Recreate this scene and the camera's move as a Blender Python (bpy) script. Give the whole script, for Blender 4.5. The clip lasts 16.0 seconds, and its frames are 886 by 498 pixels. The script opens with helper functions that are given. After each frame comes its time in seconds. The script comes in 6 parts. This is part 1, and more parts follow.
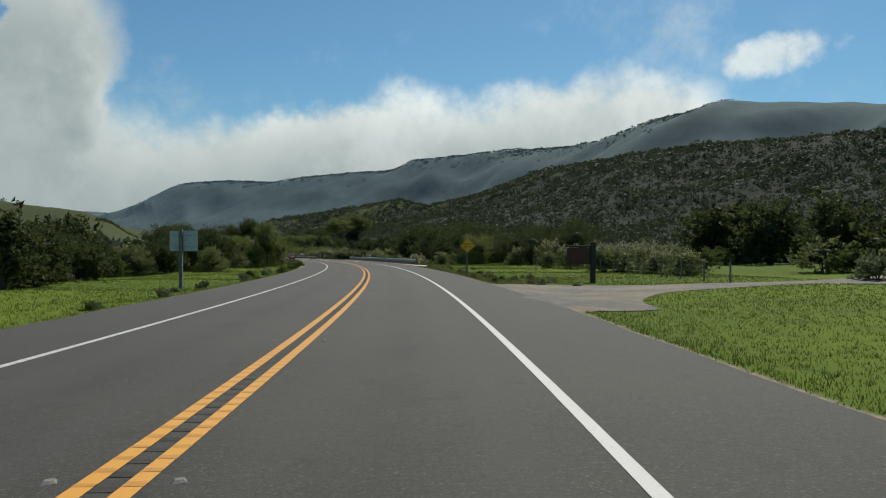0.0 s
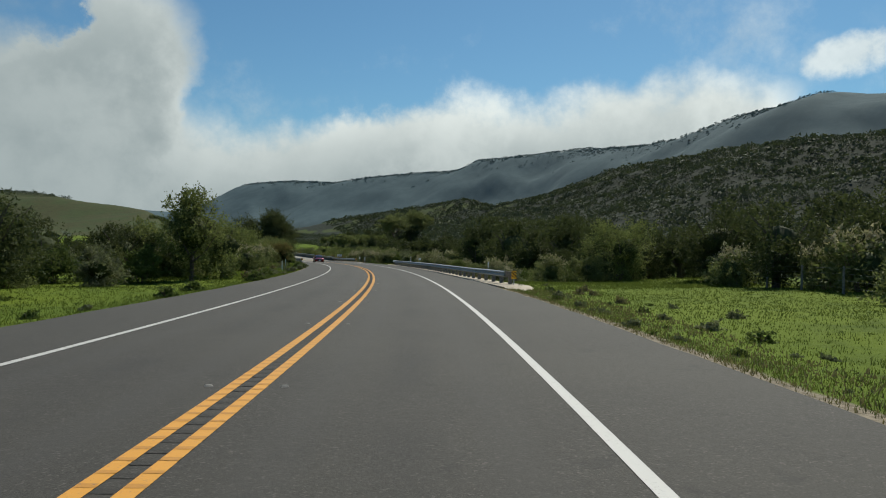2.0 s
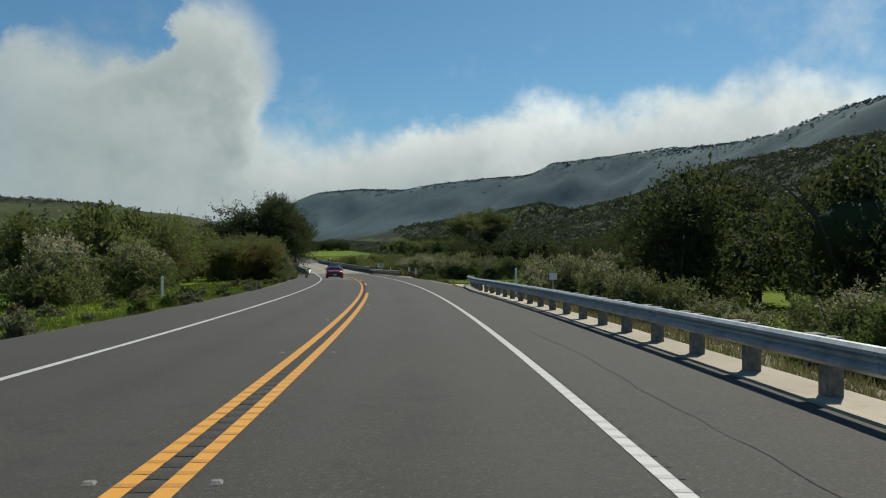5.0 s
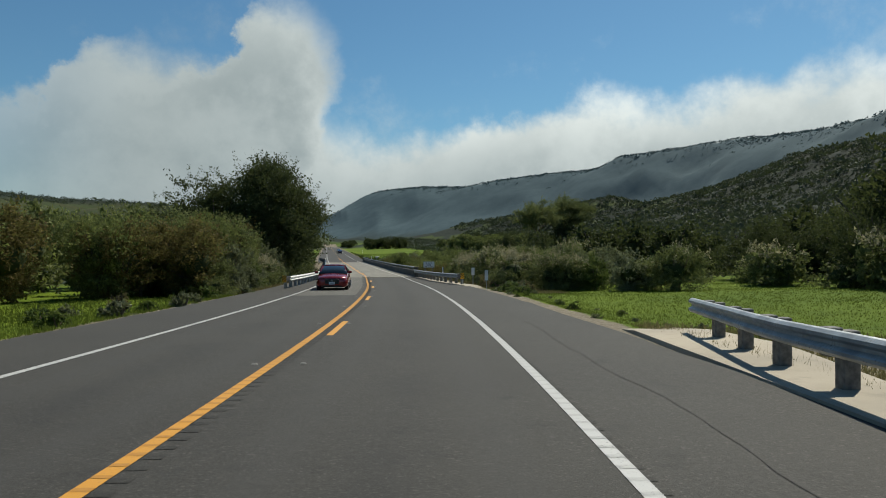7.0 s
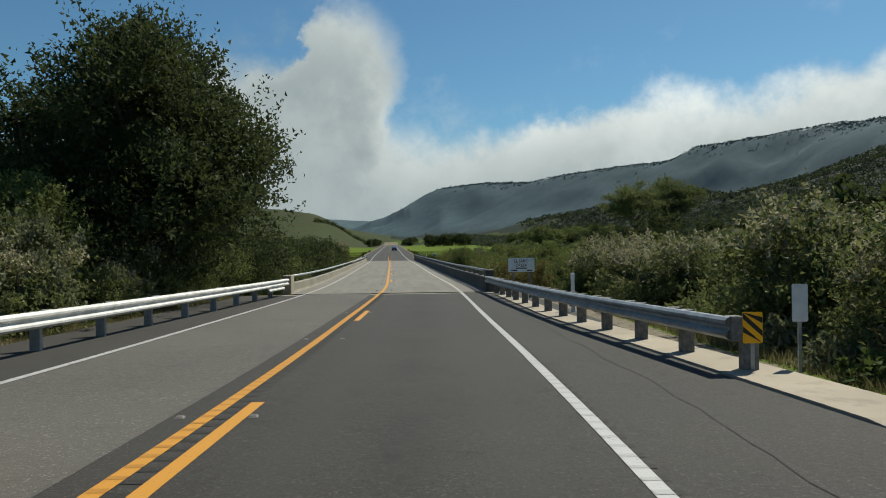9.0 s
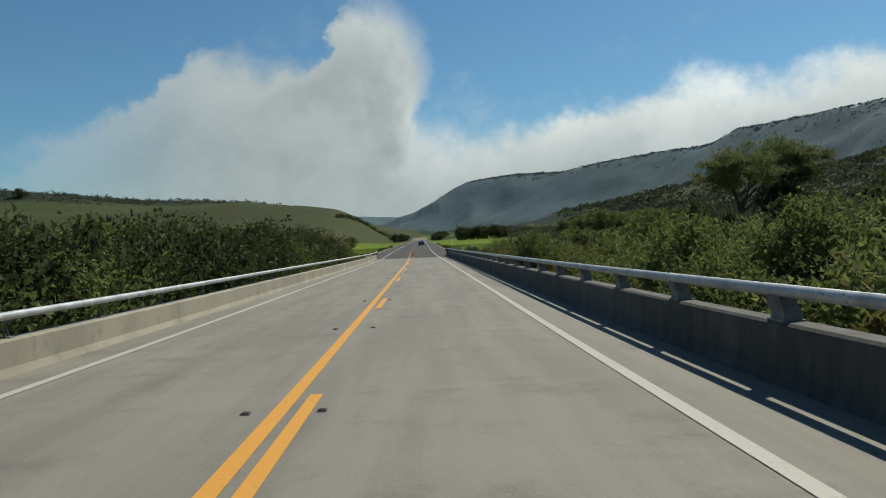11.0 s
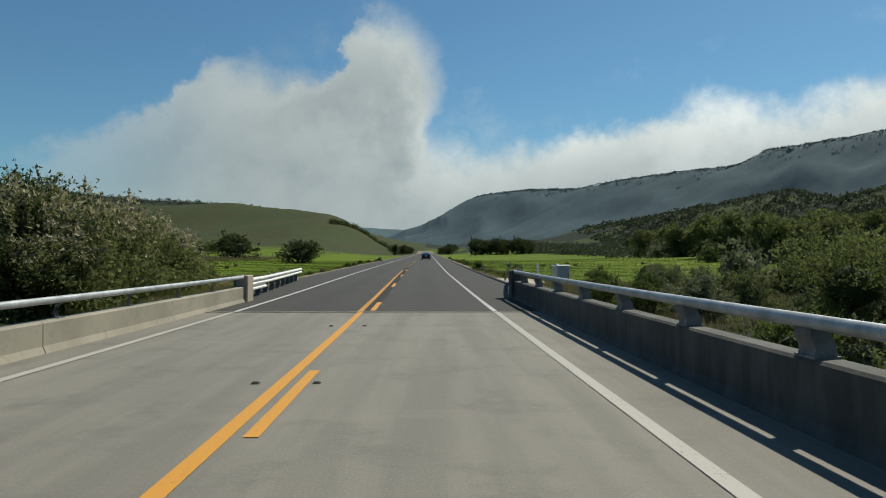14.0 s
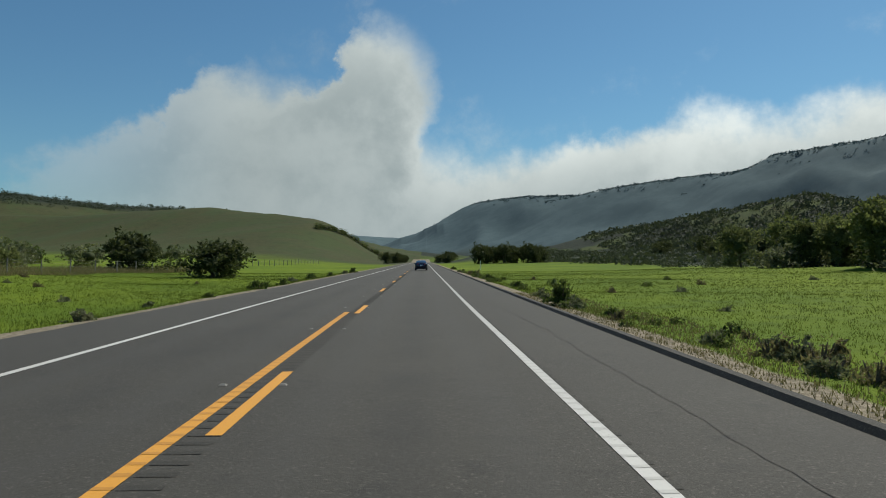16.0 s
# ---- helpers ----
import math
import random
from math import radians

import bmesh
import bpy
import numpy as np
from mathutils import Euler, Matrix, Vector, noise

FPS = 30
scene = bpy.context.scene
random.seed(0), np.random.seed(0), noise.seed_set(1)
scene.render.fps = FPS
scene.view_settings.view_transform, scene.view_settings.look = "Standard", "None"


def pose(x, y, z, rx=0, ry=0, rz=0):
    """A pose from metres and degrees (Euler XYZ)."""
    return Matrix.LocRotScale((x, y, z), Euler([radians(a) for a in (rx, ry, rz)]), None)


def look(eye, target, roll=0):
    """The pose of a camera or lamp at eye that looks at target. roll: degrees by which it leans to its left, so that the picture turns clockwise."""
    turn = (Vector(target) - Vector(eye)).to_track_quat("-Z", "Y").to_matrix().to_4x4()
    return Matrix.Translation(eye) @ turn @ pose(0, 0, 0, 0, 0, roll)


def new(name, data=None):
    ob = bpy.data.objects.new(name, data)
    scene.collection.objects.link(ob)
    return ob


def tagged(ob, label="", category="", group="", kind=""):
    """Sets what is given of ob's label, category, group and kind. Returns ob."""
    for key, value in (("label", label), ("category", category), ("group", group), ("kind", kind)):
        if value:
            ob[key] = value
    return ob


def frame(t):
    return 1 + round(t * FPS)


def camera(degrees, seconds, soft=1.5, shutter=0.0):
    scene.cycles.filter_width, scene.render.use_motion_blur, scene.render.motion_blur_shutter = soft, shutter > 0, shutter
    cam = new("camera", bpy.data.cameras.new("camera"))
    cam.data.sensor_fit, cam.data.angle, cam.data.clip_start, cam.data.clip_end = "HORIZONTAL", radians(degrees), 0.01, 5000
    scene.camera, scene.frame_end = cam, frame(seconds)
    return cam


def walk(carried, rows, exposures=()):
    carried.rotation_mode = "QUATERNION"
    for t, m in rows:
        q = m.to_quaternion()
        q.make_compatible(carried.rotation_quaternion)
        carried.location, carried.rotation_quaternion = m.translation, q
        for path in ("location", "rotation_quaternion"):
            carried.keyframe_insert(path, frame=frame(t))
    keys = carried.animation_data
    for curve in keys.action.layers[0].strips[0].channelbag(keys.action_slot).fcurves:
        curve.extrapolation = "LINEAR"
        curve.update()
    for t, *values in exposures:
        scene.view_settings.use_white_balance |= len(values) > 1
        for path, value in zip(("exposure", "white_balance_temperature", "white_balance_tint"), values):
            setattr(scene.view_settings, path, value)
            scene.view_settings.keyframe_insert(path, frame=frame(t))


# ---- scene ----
cam = camera(63.0, 16.0, soft=1.0)
PATH = [
    (0, (-46.84, -322.42, 5.61), (-38.472, -304.255, 5.378), 0.07),
    (0.5, (-41.63, -309.94, 5.38), (-33.665, -291.598, 5.197), 0.48),
    (1, (-36.85, -297.83, 5.16), (-29.378, -279.274, 4.993), 1.45),
    (1.5, (-32.47, -286.25, 4.93), (-25.329, -267.565, 4.772), 1.40),
    (2, (-28.44, -274.57, 4.73), (-21.710, -255.731, 4.568), 0.72),
    (2.5, (-24.67, -262.83, 4.55), (-18.372, -243.844, 4.630), 0.32),
    (3, (-21.39, -251.46, 4.32), (-15.448, -232.364, 4.466), 0.23),
    (5.5, (-9.21, -203.73, 3.45), (-4.648, -184.263, 3.515), 0.02),
    (6, (-7.23, -194.25, 3.27), (-3.009, -174.697, 3.335), -0.21),
    (6.5, (-5.40, -184.62, 3.08), (-1.641, -164.973, 3.102), -0.31),
    (7, (-3.83, -174.96, 2.92), (-0.646, -155.215, 2.947), -0.29),
    (7.5, (-2.45, -165.30, 2.77), (0.143, -145.471, 2.732), 0.03),
    (8, (-1.18, -155.34, 2.56), (0.848, -135.448, 2.578), -0.12),
    (8.5, (-0.13, -144.90, 2.35), (1.505, -124.967, 2.426), -0.41),
    (9, (0.73, -134.64, 2.21), (2.146, -114.688, 2.201), -0.74),
    (11.5, (1.93, -78.69, 1.56), (2.343, -58.690, 1.371), -2.09),
    (12, (2.00, -66.83, 1.56), (2.352, -46.833, 1.245), -1.41),
    (12.5, (2.06, -55.18, 1.58), (2.426, -35.186, 1.348), -0.92),
    (13, (2.07, -43.35, 1.56), (2.447, -23.350, 1.452), -0.82),
    (13.5, (2.09, -31.22, 1.52), (2.485, -11.229, 1.743), -0.46),
    (14, (2.11, -19.23, 1.51), (2.532, 0.768, 1.813), 0.04),
    (14.5, (2.02, -7.71, 1.51), (2.493, 12.275, 1.974), 0.32),
    (15, (1.94, 3.25, 1.55), (2.487, 23.236, 1.940), 0.20),
    (15.5, (2.07, 14.14, 1.68), (2.600, 34.131, 2.120), 0.23),
    (16, (2.13, 24.33, 1.85), (2.664, 44.323, 2.391), -0.03),
]
walk(cam, [(t, look(eye, target, roll)) for t, eye, target, roll in PATH], [(0.0, 0.30, 6700, 4.0), (16.0, 0.30, 6700, 4.0)])

# ---- world, sun, exposure ----
SUN_AZ, SUN_EL = radians(46), radians(51)
scene.view_settings.exposure = 0.0


class Nodes:
    """Short-hand to write node trees."""

    def __init__(self, tree):
        self.tree = tree
        tree.nodes.clear()

    def add(self, kind, inputs=None, **props):
        n = self.tree.nodes.new(kind)
        if "operation" in props:
            n.operation, n.use_clamp = props["operation"], props["use_clamp"]
        if "interpolation_type" in props:
            n.interpolation_type = props["interpolation_type"]
        if "data_type" in props:
            n.data_type, n.blend_type = props["data_type"], props["blend_type"]
        if "layer_name" in props:
            n.layer_name = props["layer_name"]
        for k, v in (inputs or {}).items():
            if isinstance(v, bpy.types.NodeSocket):
                self.tree.links.new(v, n.inputs[k])
            else:
                n.inputs[k].default_value = v
        return n

    def math(self, op, a, b=0.0, c=0.0, clamp=False):
        n = self.add("ShaderNodeMath", operation=op, use_clamp=clamp)
        for i, v in enumerate((a, b, c)):
            if isinstance(v, bpy.types.NodeSocket):
                self.tree.links.new(v, n.inputs[i])
            else:
                n.inputs[i].default_value = v
        return n.outputs[0]

    def step(self, v, lo, hi):
        n = self.add("ShaderNodeMapRange", {"Value": v, "From Min": lo, "From Max": hi}, interpolation_type="SMOOTHSTEP")
        return n.outputs[0]

    def mix(self, fac, a, b, blend="MIX"):
        n = self.add("ShaderNodeMix", data_type="RGBA", blend_type=blend)
        for i, v in ((0, fac), (6, a), (7, b)):
            if isinstance(v, bpy.types.NodeSocket):
                self.tree.links.new(v, n.inputs[i])
            elif i == 0:
                n.inputs[0].default_value = v
            else:
                n.inputs[i].default_value = (*v[:3], 1)
        return n.outputs[2]

    def noise(self, vec, scale, detail=4.0, rough=0.55, out=0):
        n = self.add("ShaderNodeTexNoise", {"Scale": scale, "Detail": detail, "Roughness": rough})
        if vec is not None:
            self.tree.links.new(vec, n.inputs["Vector"])
        return n.outputs[out]

    def curve(self, v, points):
        """A smooth curve from (0..1) to (0..1) through a few points."""
        n = self.add("ShaderNodeFloatCurve", {"Value": v})
        c = n.mapping.curves[0]
        c.points[0].location, c.points[-1].location = points[0], points[-1]
        for p in points[1:-1]:
            c.points.new(*p)
        n.mapping.update()
        return n.outputs[0]


world = bpy.data.worlds.new("sky")
scene.world = world
world.use_nodes = True
w = Nodes(world.node_tree)
sky = w.add("ShaderNodeTexSky")
sky.sky_type, sky.sun_disc, sky.sun_elevation, sky.sun_rotation = "NISHITA", False, SUN_EL, SUN_AZ
sky.altitude, sky.air_density, sky.dust_density, sky.ozone_density = 100.0, 1.0, 0.4, 3.0
geo = w.add("ShaderNodeTexCoord").outputs["Generated"]
sep = w.add("ShaderNodeSeparateXYZ", {0: geo})
# azimuth (clockwise from +y) and elevation, in degrees
az = w.math("MULTIPLY", w.math("ARCTAN2", sep.outputs[0], sep.outputs[1]), 57.29578)
el = w.math("MULTIPLY", w.math("ARCSINE", sep.outputs[2]), 57.29578)
# the bank's edge is ragged: the directions are shifted by noise before its outline is looked up
puff = w.noise(geo, 3.2, 6.0, 0.58, out=1)
shift = w.add("ShaderNodeSeparateColor", {0: puff})
fine = w.noise(geo, 13.0, 7.0, 0.62)
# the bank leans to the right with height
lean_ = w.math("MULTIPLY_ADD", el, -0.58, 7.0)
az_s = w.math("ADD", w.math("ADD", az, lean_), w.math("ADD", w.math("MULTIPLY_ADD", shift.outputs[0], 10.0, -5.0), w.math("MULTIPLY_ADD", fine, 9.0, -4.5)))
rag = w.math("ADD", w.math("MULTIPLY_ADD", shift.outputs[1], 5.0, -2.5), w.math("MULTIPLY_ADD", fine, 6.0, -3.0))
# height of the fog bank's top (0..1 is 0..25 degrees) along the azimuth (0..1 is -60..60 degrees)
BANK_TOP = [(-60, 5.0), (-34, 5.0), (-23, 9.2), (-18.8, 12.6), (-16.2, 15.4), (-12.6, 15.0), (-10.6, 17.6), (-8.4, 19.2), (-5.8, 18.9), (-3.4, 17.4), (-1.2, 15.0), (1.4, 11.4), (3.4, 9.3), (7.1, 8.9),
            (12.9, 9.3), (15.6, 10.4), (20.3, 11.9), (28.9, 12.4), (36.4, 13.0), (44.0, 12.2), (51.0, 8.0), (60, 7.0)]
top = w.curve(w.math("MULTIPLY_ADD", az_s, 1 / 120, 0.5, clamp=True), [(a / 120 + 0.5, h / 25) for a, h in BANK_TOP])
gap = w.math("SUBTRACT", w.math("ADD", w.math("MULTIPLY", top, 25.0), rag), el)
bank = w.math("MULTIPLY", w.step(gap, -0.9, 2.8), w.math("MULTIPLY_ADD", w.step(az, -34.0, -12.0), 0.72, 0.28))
# thin torn wisps above the bank
torn = w.step(w.noise(geo, 5.0, 9.0, 0.66), 0.52, 0.80)
wisp = w.math("MULTIPLY", torn, w.step(w.math("ABSOLUTE", w.math("SUBTRACT", w.math("SUBTRACT", el, w.math("MULTIPLY", top, 25.0)), 2.5)), 6.0, 0.5))
wisp = w.math("MULTIPLY", wisp, 0.45)
# one small cloud by itself over the right-hand hills
off_az, off_el = w.math("MULTIPLY_ADD", az, 1 / 5.2, -49.0 / 5.2), w.math("MULTIPLY_ADD", el, 1 / 1.7, -13.2 / 1.7)
off_el = w.math("SUBTRACT", off_el, w.math("MULTIPLY", off_az, 0.35))
blob = w.math("SUBTRACT", 1.0, w.math("ADD", w.math("MULTIPLY", off_az, off_az), w.math("MULTIPLY", off_el, off_el)))
blob = w.math("MULTIPLY", w.step(w.math("ADD", blob, w.math("MULTIPLY_ADD", fine, 3.0, -1.5)), 0.1, 1.0), 0.8)
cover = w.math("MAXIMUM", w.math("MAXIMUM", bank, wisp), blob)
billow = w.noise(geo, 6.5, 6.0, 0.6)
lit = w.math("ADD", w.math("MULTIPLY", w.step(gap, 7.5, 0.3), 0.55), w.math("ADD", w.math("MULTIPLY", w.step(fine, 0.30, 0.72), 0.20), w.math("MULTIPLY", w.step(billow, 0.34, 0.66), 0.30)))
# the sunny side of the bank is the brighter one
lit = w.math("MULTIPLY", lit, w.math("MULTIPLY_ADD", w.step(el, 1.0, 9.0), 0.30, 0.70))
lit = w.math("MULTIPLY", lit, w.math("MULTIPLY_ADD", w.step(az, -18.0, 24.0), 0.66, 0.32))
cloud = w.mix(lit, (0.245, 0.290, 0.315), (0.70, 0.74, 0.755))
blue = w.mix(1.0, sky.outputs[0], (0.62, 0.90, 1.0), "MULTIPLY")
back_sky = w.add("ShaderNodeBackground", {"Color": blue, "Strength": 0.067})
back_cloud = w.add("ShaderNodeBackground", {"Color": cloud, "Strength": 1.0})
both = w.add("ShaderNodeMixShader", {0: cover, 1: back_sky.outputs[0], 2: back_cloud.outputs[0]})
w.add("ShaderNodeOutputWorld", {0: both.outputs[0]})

sun = new("sun", bpy.data.lights.new("sun", "SUN"))
sun.data.energy, sun.data.angle, sun.data.color = 4.4, radians(0.55), (1.0, 0.94, 0.85)
sun.matrix_world = look((0, 0, 60), (-math.sin(SUN_AZ) * 50, -math.cos(SUN_AZ) * 50, 60 - 50 * math.tan(SUN_EL)))

# ---- plan ----
BRIDGE = (-100.5, 1.0)
LANE, EDGE = 3.65, 6.4


def smooth(a, b, v):
    t = np.clip((np.asarray(v, float) - a) / (b - a), 0, 1)
    return t * t * (3 - 2 * t)


def road_x(y):
    """The road's middle line: a left-hand bend that runs out into the straight over the bridge."""
    y = np.asarray(y, float)
    u = np.clip(-95 - y, 0, 250)
    bend = -0.00095 * u * u - np.clip(-345 - y, 0, None) * 0.475
    return bend + 0.55 * smooth(-118, -88, y) * (1 - smooth(-32, 55, y))


def road_z(y):
    """The road's height: down to the bridge, level over it, up again behind it."""
    y = np.asarray(y, float)
    a, b = np.clip((y + 125) / 55, 0, 1), np.clip((y + 15) / 30, 0, 1)
    down = np.where(y < -125, 0.495 - 0.018 * (np.maximum(y, -420) + 125), 0.495 * (1 - a) ** 2)
    up = np.where(y > 15, 0.18 + 0.012 * (y - 15), 0.18 * b * b)
    return down + up - 0.00003 * np.clip(y - 420, 0, 500) ** 2


def heading(y):
    return math.atan2(float(road_x(y + 0.5) - road_x(y - 0.5)), 1.0)


def at(y, side, up=0.0):
    """A place beside the road: along it, to its right, above it."""
    a = heading(y)
    return Vector((float(road_x(y)) + side * math.cos(a), y - side * math.sin(a), float(road_z(y)) + up))


# ridges: a line of places with crest heights, and the half width of the slope
RIDGES = [
    ([(20, 1900, 85), (163, 1658, 150), (232, 1549, 152), (316, 1434, 139), (359, 1373, 147), (536, 1213, 161), (581, 1140, 181),
      (708, 956, 186), (719, 666, 166), (734, 522, 187), (677, 368, 181), (743, 205, 158), (780, -300, 150), (700, -900, 120)], 235, 1.8),
    ([(356, 545, 20), (390, 520, 45), (422, 498, 66), (450, 475, 78), (456, 404, 90), (465, 295, 93), (474, 203, 94), (533, 69, 95), (580, -200, 90), (560, -700, 80)], 190, 1.6),
    ([(150, 760, 22), (192, 717, 33), (312, 598, 56), (335, 490, 32)], 110, 1.5),
    ([(-14, 530, 6), (-41, 474, 20), (-60, 470, 25), (-105, 522, 33), (-159, 571, 41), (-207, 608, 42), (-300, 640, 39), (-480, 600, 40), (-560, 250, 46),
      (-520, -300, 40)], 120, 1.5),
    ([(-250, 905, 66), (-372, 865, 71), (-451, 770, 76), (-640, 700, 84), (-800, 200, 80), (-800, -700, 80)], 230, 1.5),
    ([(-60, 2300, 90), (-500, 2000, 110), (-1000, 1500, 130)], 500, 1.6),
]


def hills(x, y, which=RIDGES, share=False):
    """Height of the hills over the valley, and, on request, which share of the crest's height that is."""
    total = np.zeros(np.broadcast(x, y).shape)
    part_ = np.zeros_like(total)
    for line, wide_, power in which:
        for (x0, y0, z0), (x1, y1, z1) in zip(line, line[1:]):
            dx, dy = x1 - x0, y1 - y0
            t = np.clip(((x - x0) * dx + (y - y0) * dy) / (dx * dx + dy * dy), 0, 1)
            d = np.hypot(x - x0 - t * dx, y - y0 - t * dy)
            fall = np.exp(-np.abs(d / wide_) ** power * 1.2)
            h = (z0 + t * (z1 - z0)) * fall
            part_ = np.where(h > total, fall, part_)
            total = np.maximum(total, h)
    return (total, part_) if share else total


def rough(x, y, size):
    """Cheap smooth noise, -1 to 1."""
    x, y = x / size, y / size
    return (np.sin(x * 1.7 + 1.3 * np.sin(y * 1.1 + 0.7)) + np.sin(y * 1.9 + 1.7 * np.sin(x * 0.8 + 2.1)) + np.sin((x + y) * 1.1 + 0.4)) / 3


def land(x, y):
    """Height of the ground."""
    x, y = np.asarray(x, float), np.asarray(y, float)
    u = np.abs(x - road_x(y))
    side = smooth(6.2, 9.5, u)
    z = road_z(np.clip(y, -420, 900)) - 0.06 - side * 0.14
    z = z + side * (0.12 * rough(x, y, 4.0) + 0.35 * rough(x, y, 23.0) * smooth(10, 40, u))
    z = z + (x < road_x(y)) * smooth(12, 60, u) * smooth(20, 60, y) * 1.4
    creek = smooth(-100, -78, y) * (1 - smooth(-24, 0, y)) * (1 - 0.45 * smooth(60, 220, u))
    z = z - 4.6 * creek
    near_right = (x > road_x(y)) * smooth(8, 13, u) * smooth(-232, -222, y) * (1 - smooth(-172, -163, y))
    z = z - 1.2 * near_right
    h, near_top = hills(x, y, RIDGES, True)
    keep = np.maximum(smooth(9, 70, u), smooth(540, 760, y))
    spur = 1 - np.abs(rough(x + 40 * rough(x, y, 160.0), y, 58.0)) * 1.9
    gully = 1 + (0.10 * rough(x, y, 75.0) + 0.20 * (spur - 0.45)) * (1 - near_top ** 1.5) + 0.025 * rough(x, y, 95.0) + 0.012 * rough(x, y, 24.0)
    return z + h * keep * gully


# ---- materials ----
def material(name, build, **kw):
    m = bpy.data.materials.new(name)
    m.use_nodes = True
    n = Nodes(m.node_tree)
    shader = build(n, **kw)
    n.add("ShaderNodeOutputMaterial", {0: shader})
    return m


def coords(n, kind="Object"):
    return n.add("ShaderNodeTexCoord").outputs[kind]


def bumped(n, height, strength, distance=0.02):
    return n.add("ShaderNodeBump", {"Height": height, "Strength": strength, "Distance": distance}).outputs[0]


def bsdf(n, color, rough_=0.8, metal=0.0, normal=None, **kw):
    ins = {"Base Color": color if isinstance(color, bpy.types.NodeSocket) else (*color, 1), "Roughness": rough_, "Metallic": metal}
    if normal is not None:
        ins["Normal"] = normal
    ins.update(kw)
    return n.add("ShaderNodeBsdfPrincipled", ins).outputs[0]


def plain(n, color, vary=0.15, scale=6.0, rough_=0.7, metal=0.0, relief=0.15, dirt=None):
    """Paint, metal, wood, stone: a base colour with blotches and grain, and a fine relief."""
    v = coords(n)
    a, b = n.noise(v, scale, 5.0), n.noise(v, scale * 9, 3.0)
    dark = tuple(c * (1 - vary) for c in color)
    light = tuple(min(1, c * (1 + vary)) for c in color)
    col = n.mix(n.step(a, 0.3, 0.7), dark, light)
    if dirt:
        col = n.mix(n.math("MULTIPLY", n.step(b, 0.5, 0.75), n.step(a, 0.45, 0.65)), col, dirt)
    r = n.math("MULTIPLY_ADD", b, 0.2, rough_ - 0.1, clamp=True)
    return bsdf(n, col, r, metal, bumped(n, b, relief))


def asphalt(n, tone=0.026, warm=0.10):
    """Worn asphalt: stones, blotches, oil down the middle of the lanes, paler wheel tracks."""
    v = coords(n)
    grit, patch, stain = n.noise(v, 55.0, 4.0, 0.75), n.noise(v, 0.22, 5.0, 0.6), n.noise(v, 2.2, 6.0, 0.68)
    stones = n.noise(v, 11.0, 5.0, 0.75)
    col = n.mix(n.step(patch, 0.3, 0.7), (tone * 0.84, tone * 0.80, tone * 0.68), (tone * 1.22, tone * 1.16, tone * (1.06 - warm)))
    col = n.mix(n.math("MULTIPLY", n.step(stones, 0.45, 0.70), 0.55), col, (tone * 1.75, tone * 1.64, tone * 1.48))
    col = n.mix(n.step(grit, 0.38, 0.78), col, (tone * 2.1, tone * 1.97, tone * 1.78))
    col = n.mix(n.math("MULTIPLY", n.step(n.noise(v, 30.0, 2.0), 0.60, 0.68), 0.6), col, (tone * 3.8, tone * 3.5, tone * 3.1))
    col = n.mix(n.math("MULTIPLY", n.step(stain, 0.55, 0.72), 0.45), col, (tone * 0.5,) * 3)
    across = n.add("ShaderNodeSeparateColor", {0: n.add("ShaderNodeVertexColor", layer_name="across").outputs[0]}).outputs[0]
    lane = n.math("ABSOLUTE", n.math("SUBTRACT", n.math("ABSOLUTE", n.math("MULTIPLY_ADD", across, 20.0, -10.0)), 1.85))
    oil = n.math("MULTIPLY", n.step(lane, 0.55, 0.0), n.step(n.noise(v, 0.5, 4.0), 0.3, 0.7))
    track = n.math("MULTIPLY", n.step(n.math("ABSOLUTE", n.math("SUBTRACT", lane, 0.92)), 0.42, 0.05), 0.35)
    col = n.mix(n.math("MULTIPLY", oil, 0.45), col, (tone * 0.62,) * 3)
    col = n.mix(track, col, (tone * 1.65, tone * 1.6, tone * 1.5))
    h = n.math("ADD", n.math("MULTIPLY", grit, 0.6), n.math("MULTIPLY", stones, 0.6))
    return bsdf(n, col, 0.85, 0.0, bumped(n, h, 0.6, 0.012), **{"Specular IOR Level": 0.35})


def concrete(n, color=(0.33, 0.31, 0.27), scale=1.0):
    v = coords(n)
    patch, grit, stain = n.noise(v, 0.35 * scale, 5.0), n.noise(v, 40.0, 4.0, 0.7), n.noise(v, 2.5 * scale, 6.0, 0.65)
    col = n.mix(n.step(patch, 0.3, 0.7), tuple(c * 0.8 for c in color), tuple(c * 1.15 for c in color))
    col = n.mix(n.math("MULTIPLY", n.step(stain, 0.52, 0.72), 0.5), col, tuple(c * 0.5 for c in color))
    col = n.mix(n.math("MULTIPLY", grit, 0.25), col, tuple(c * 0.6 for c in color))
    return bsdf(n, col, 0.85, 0.0, bumped(n, grit, 0.35, 0.01))


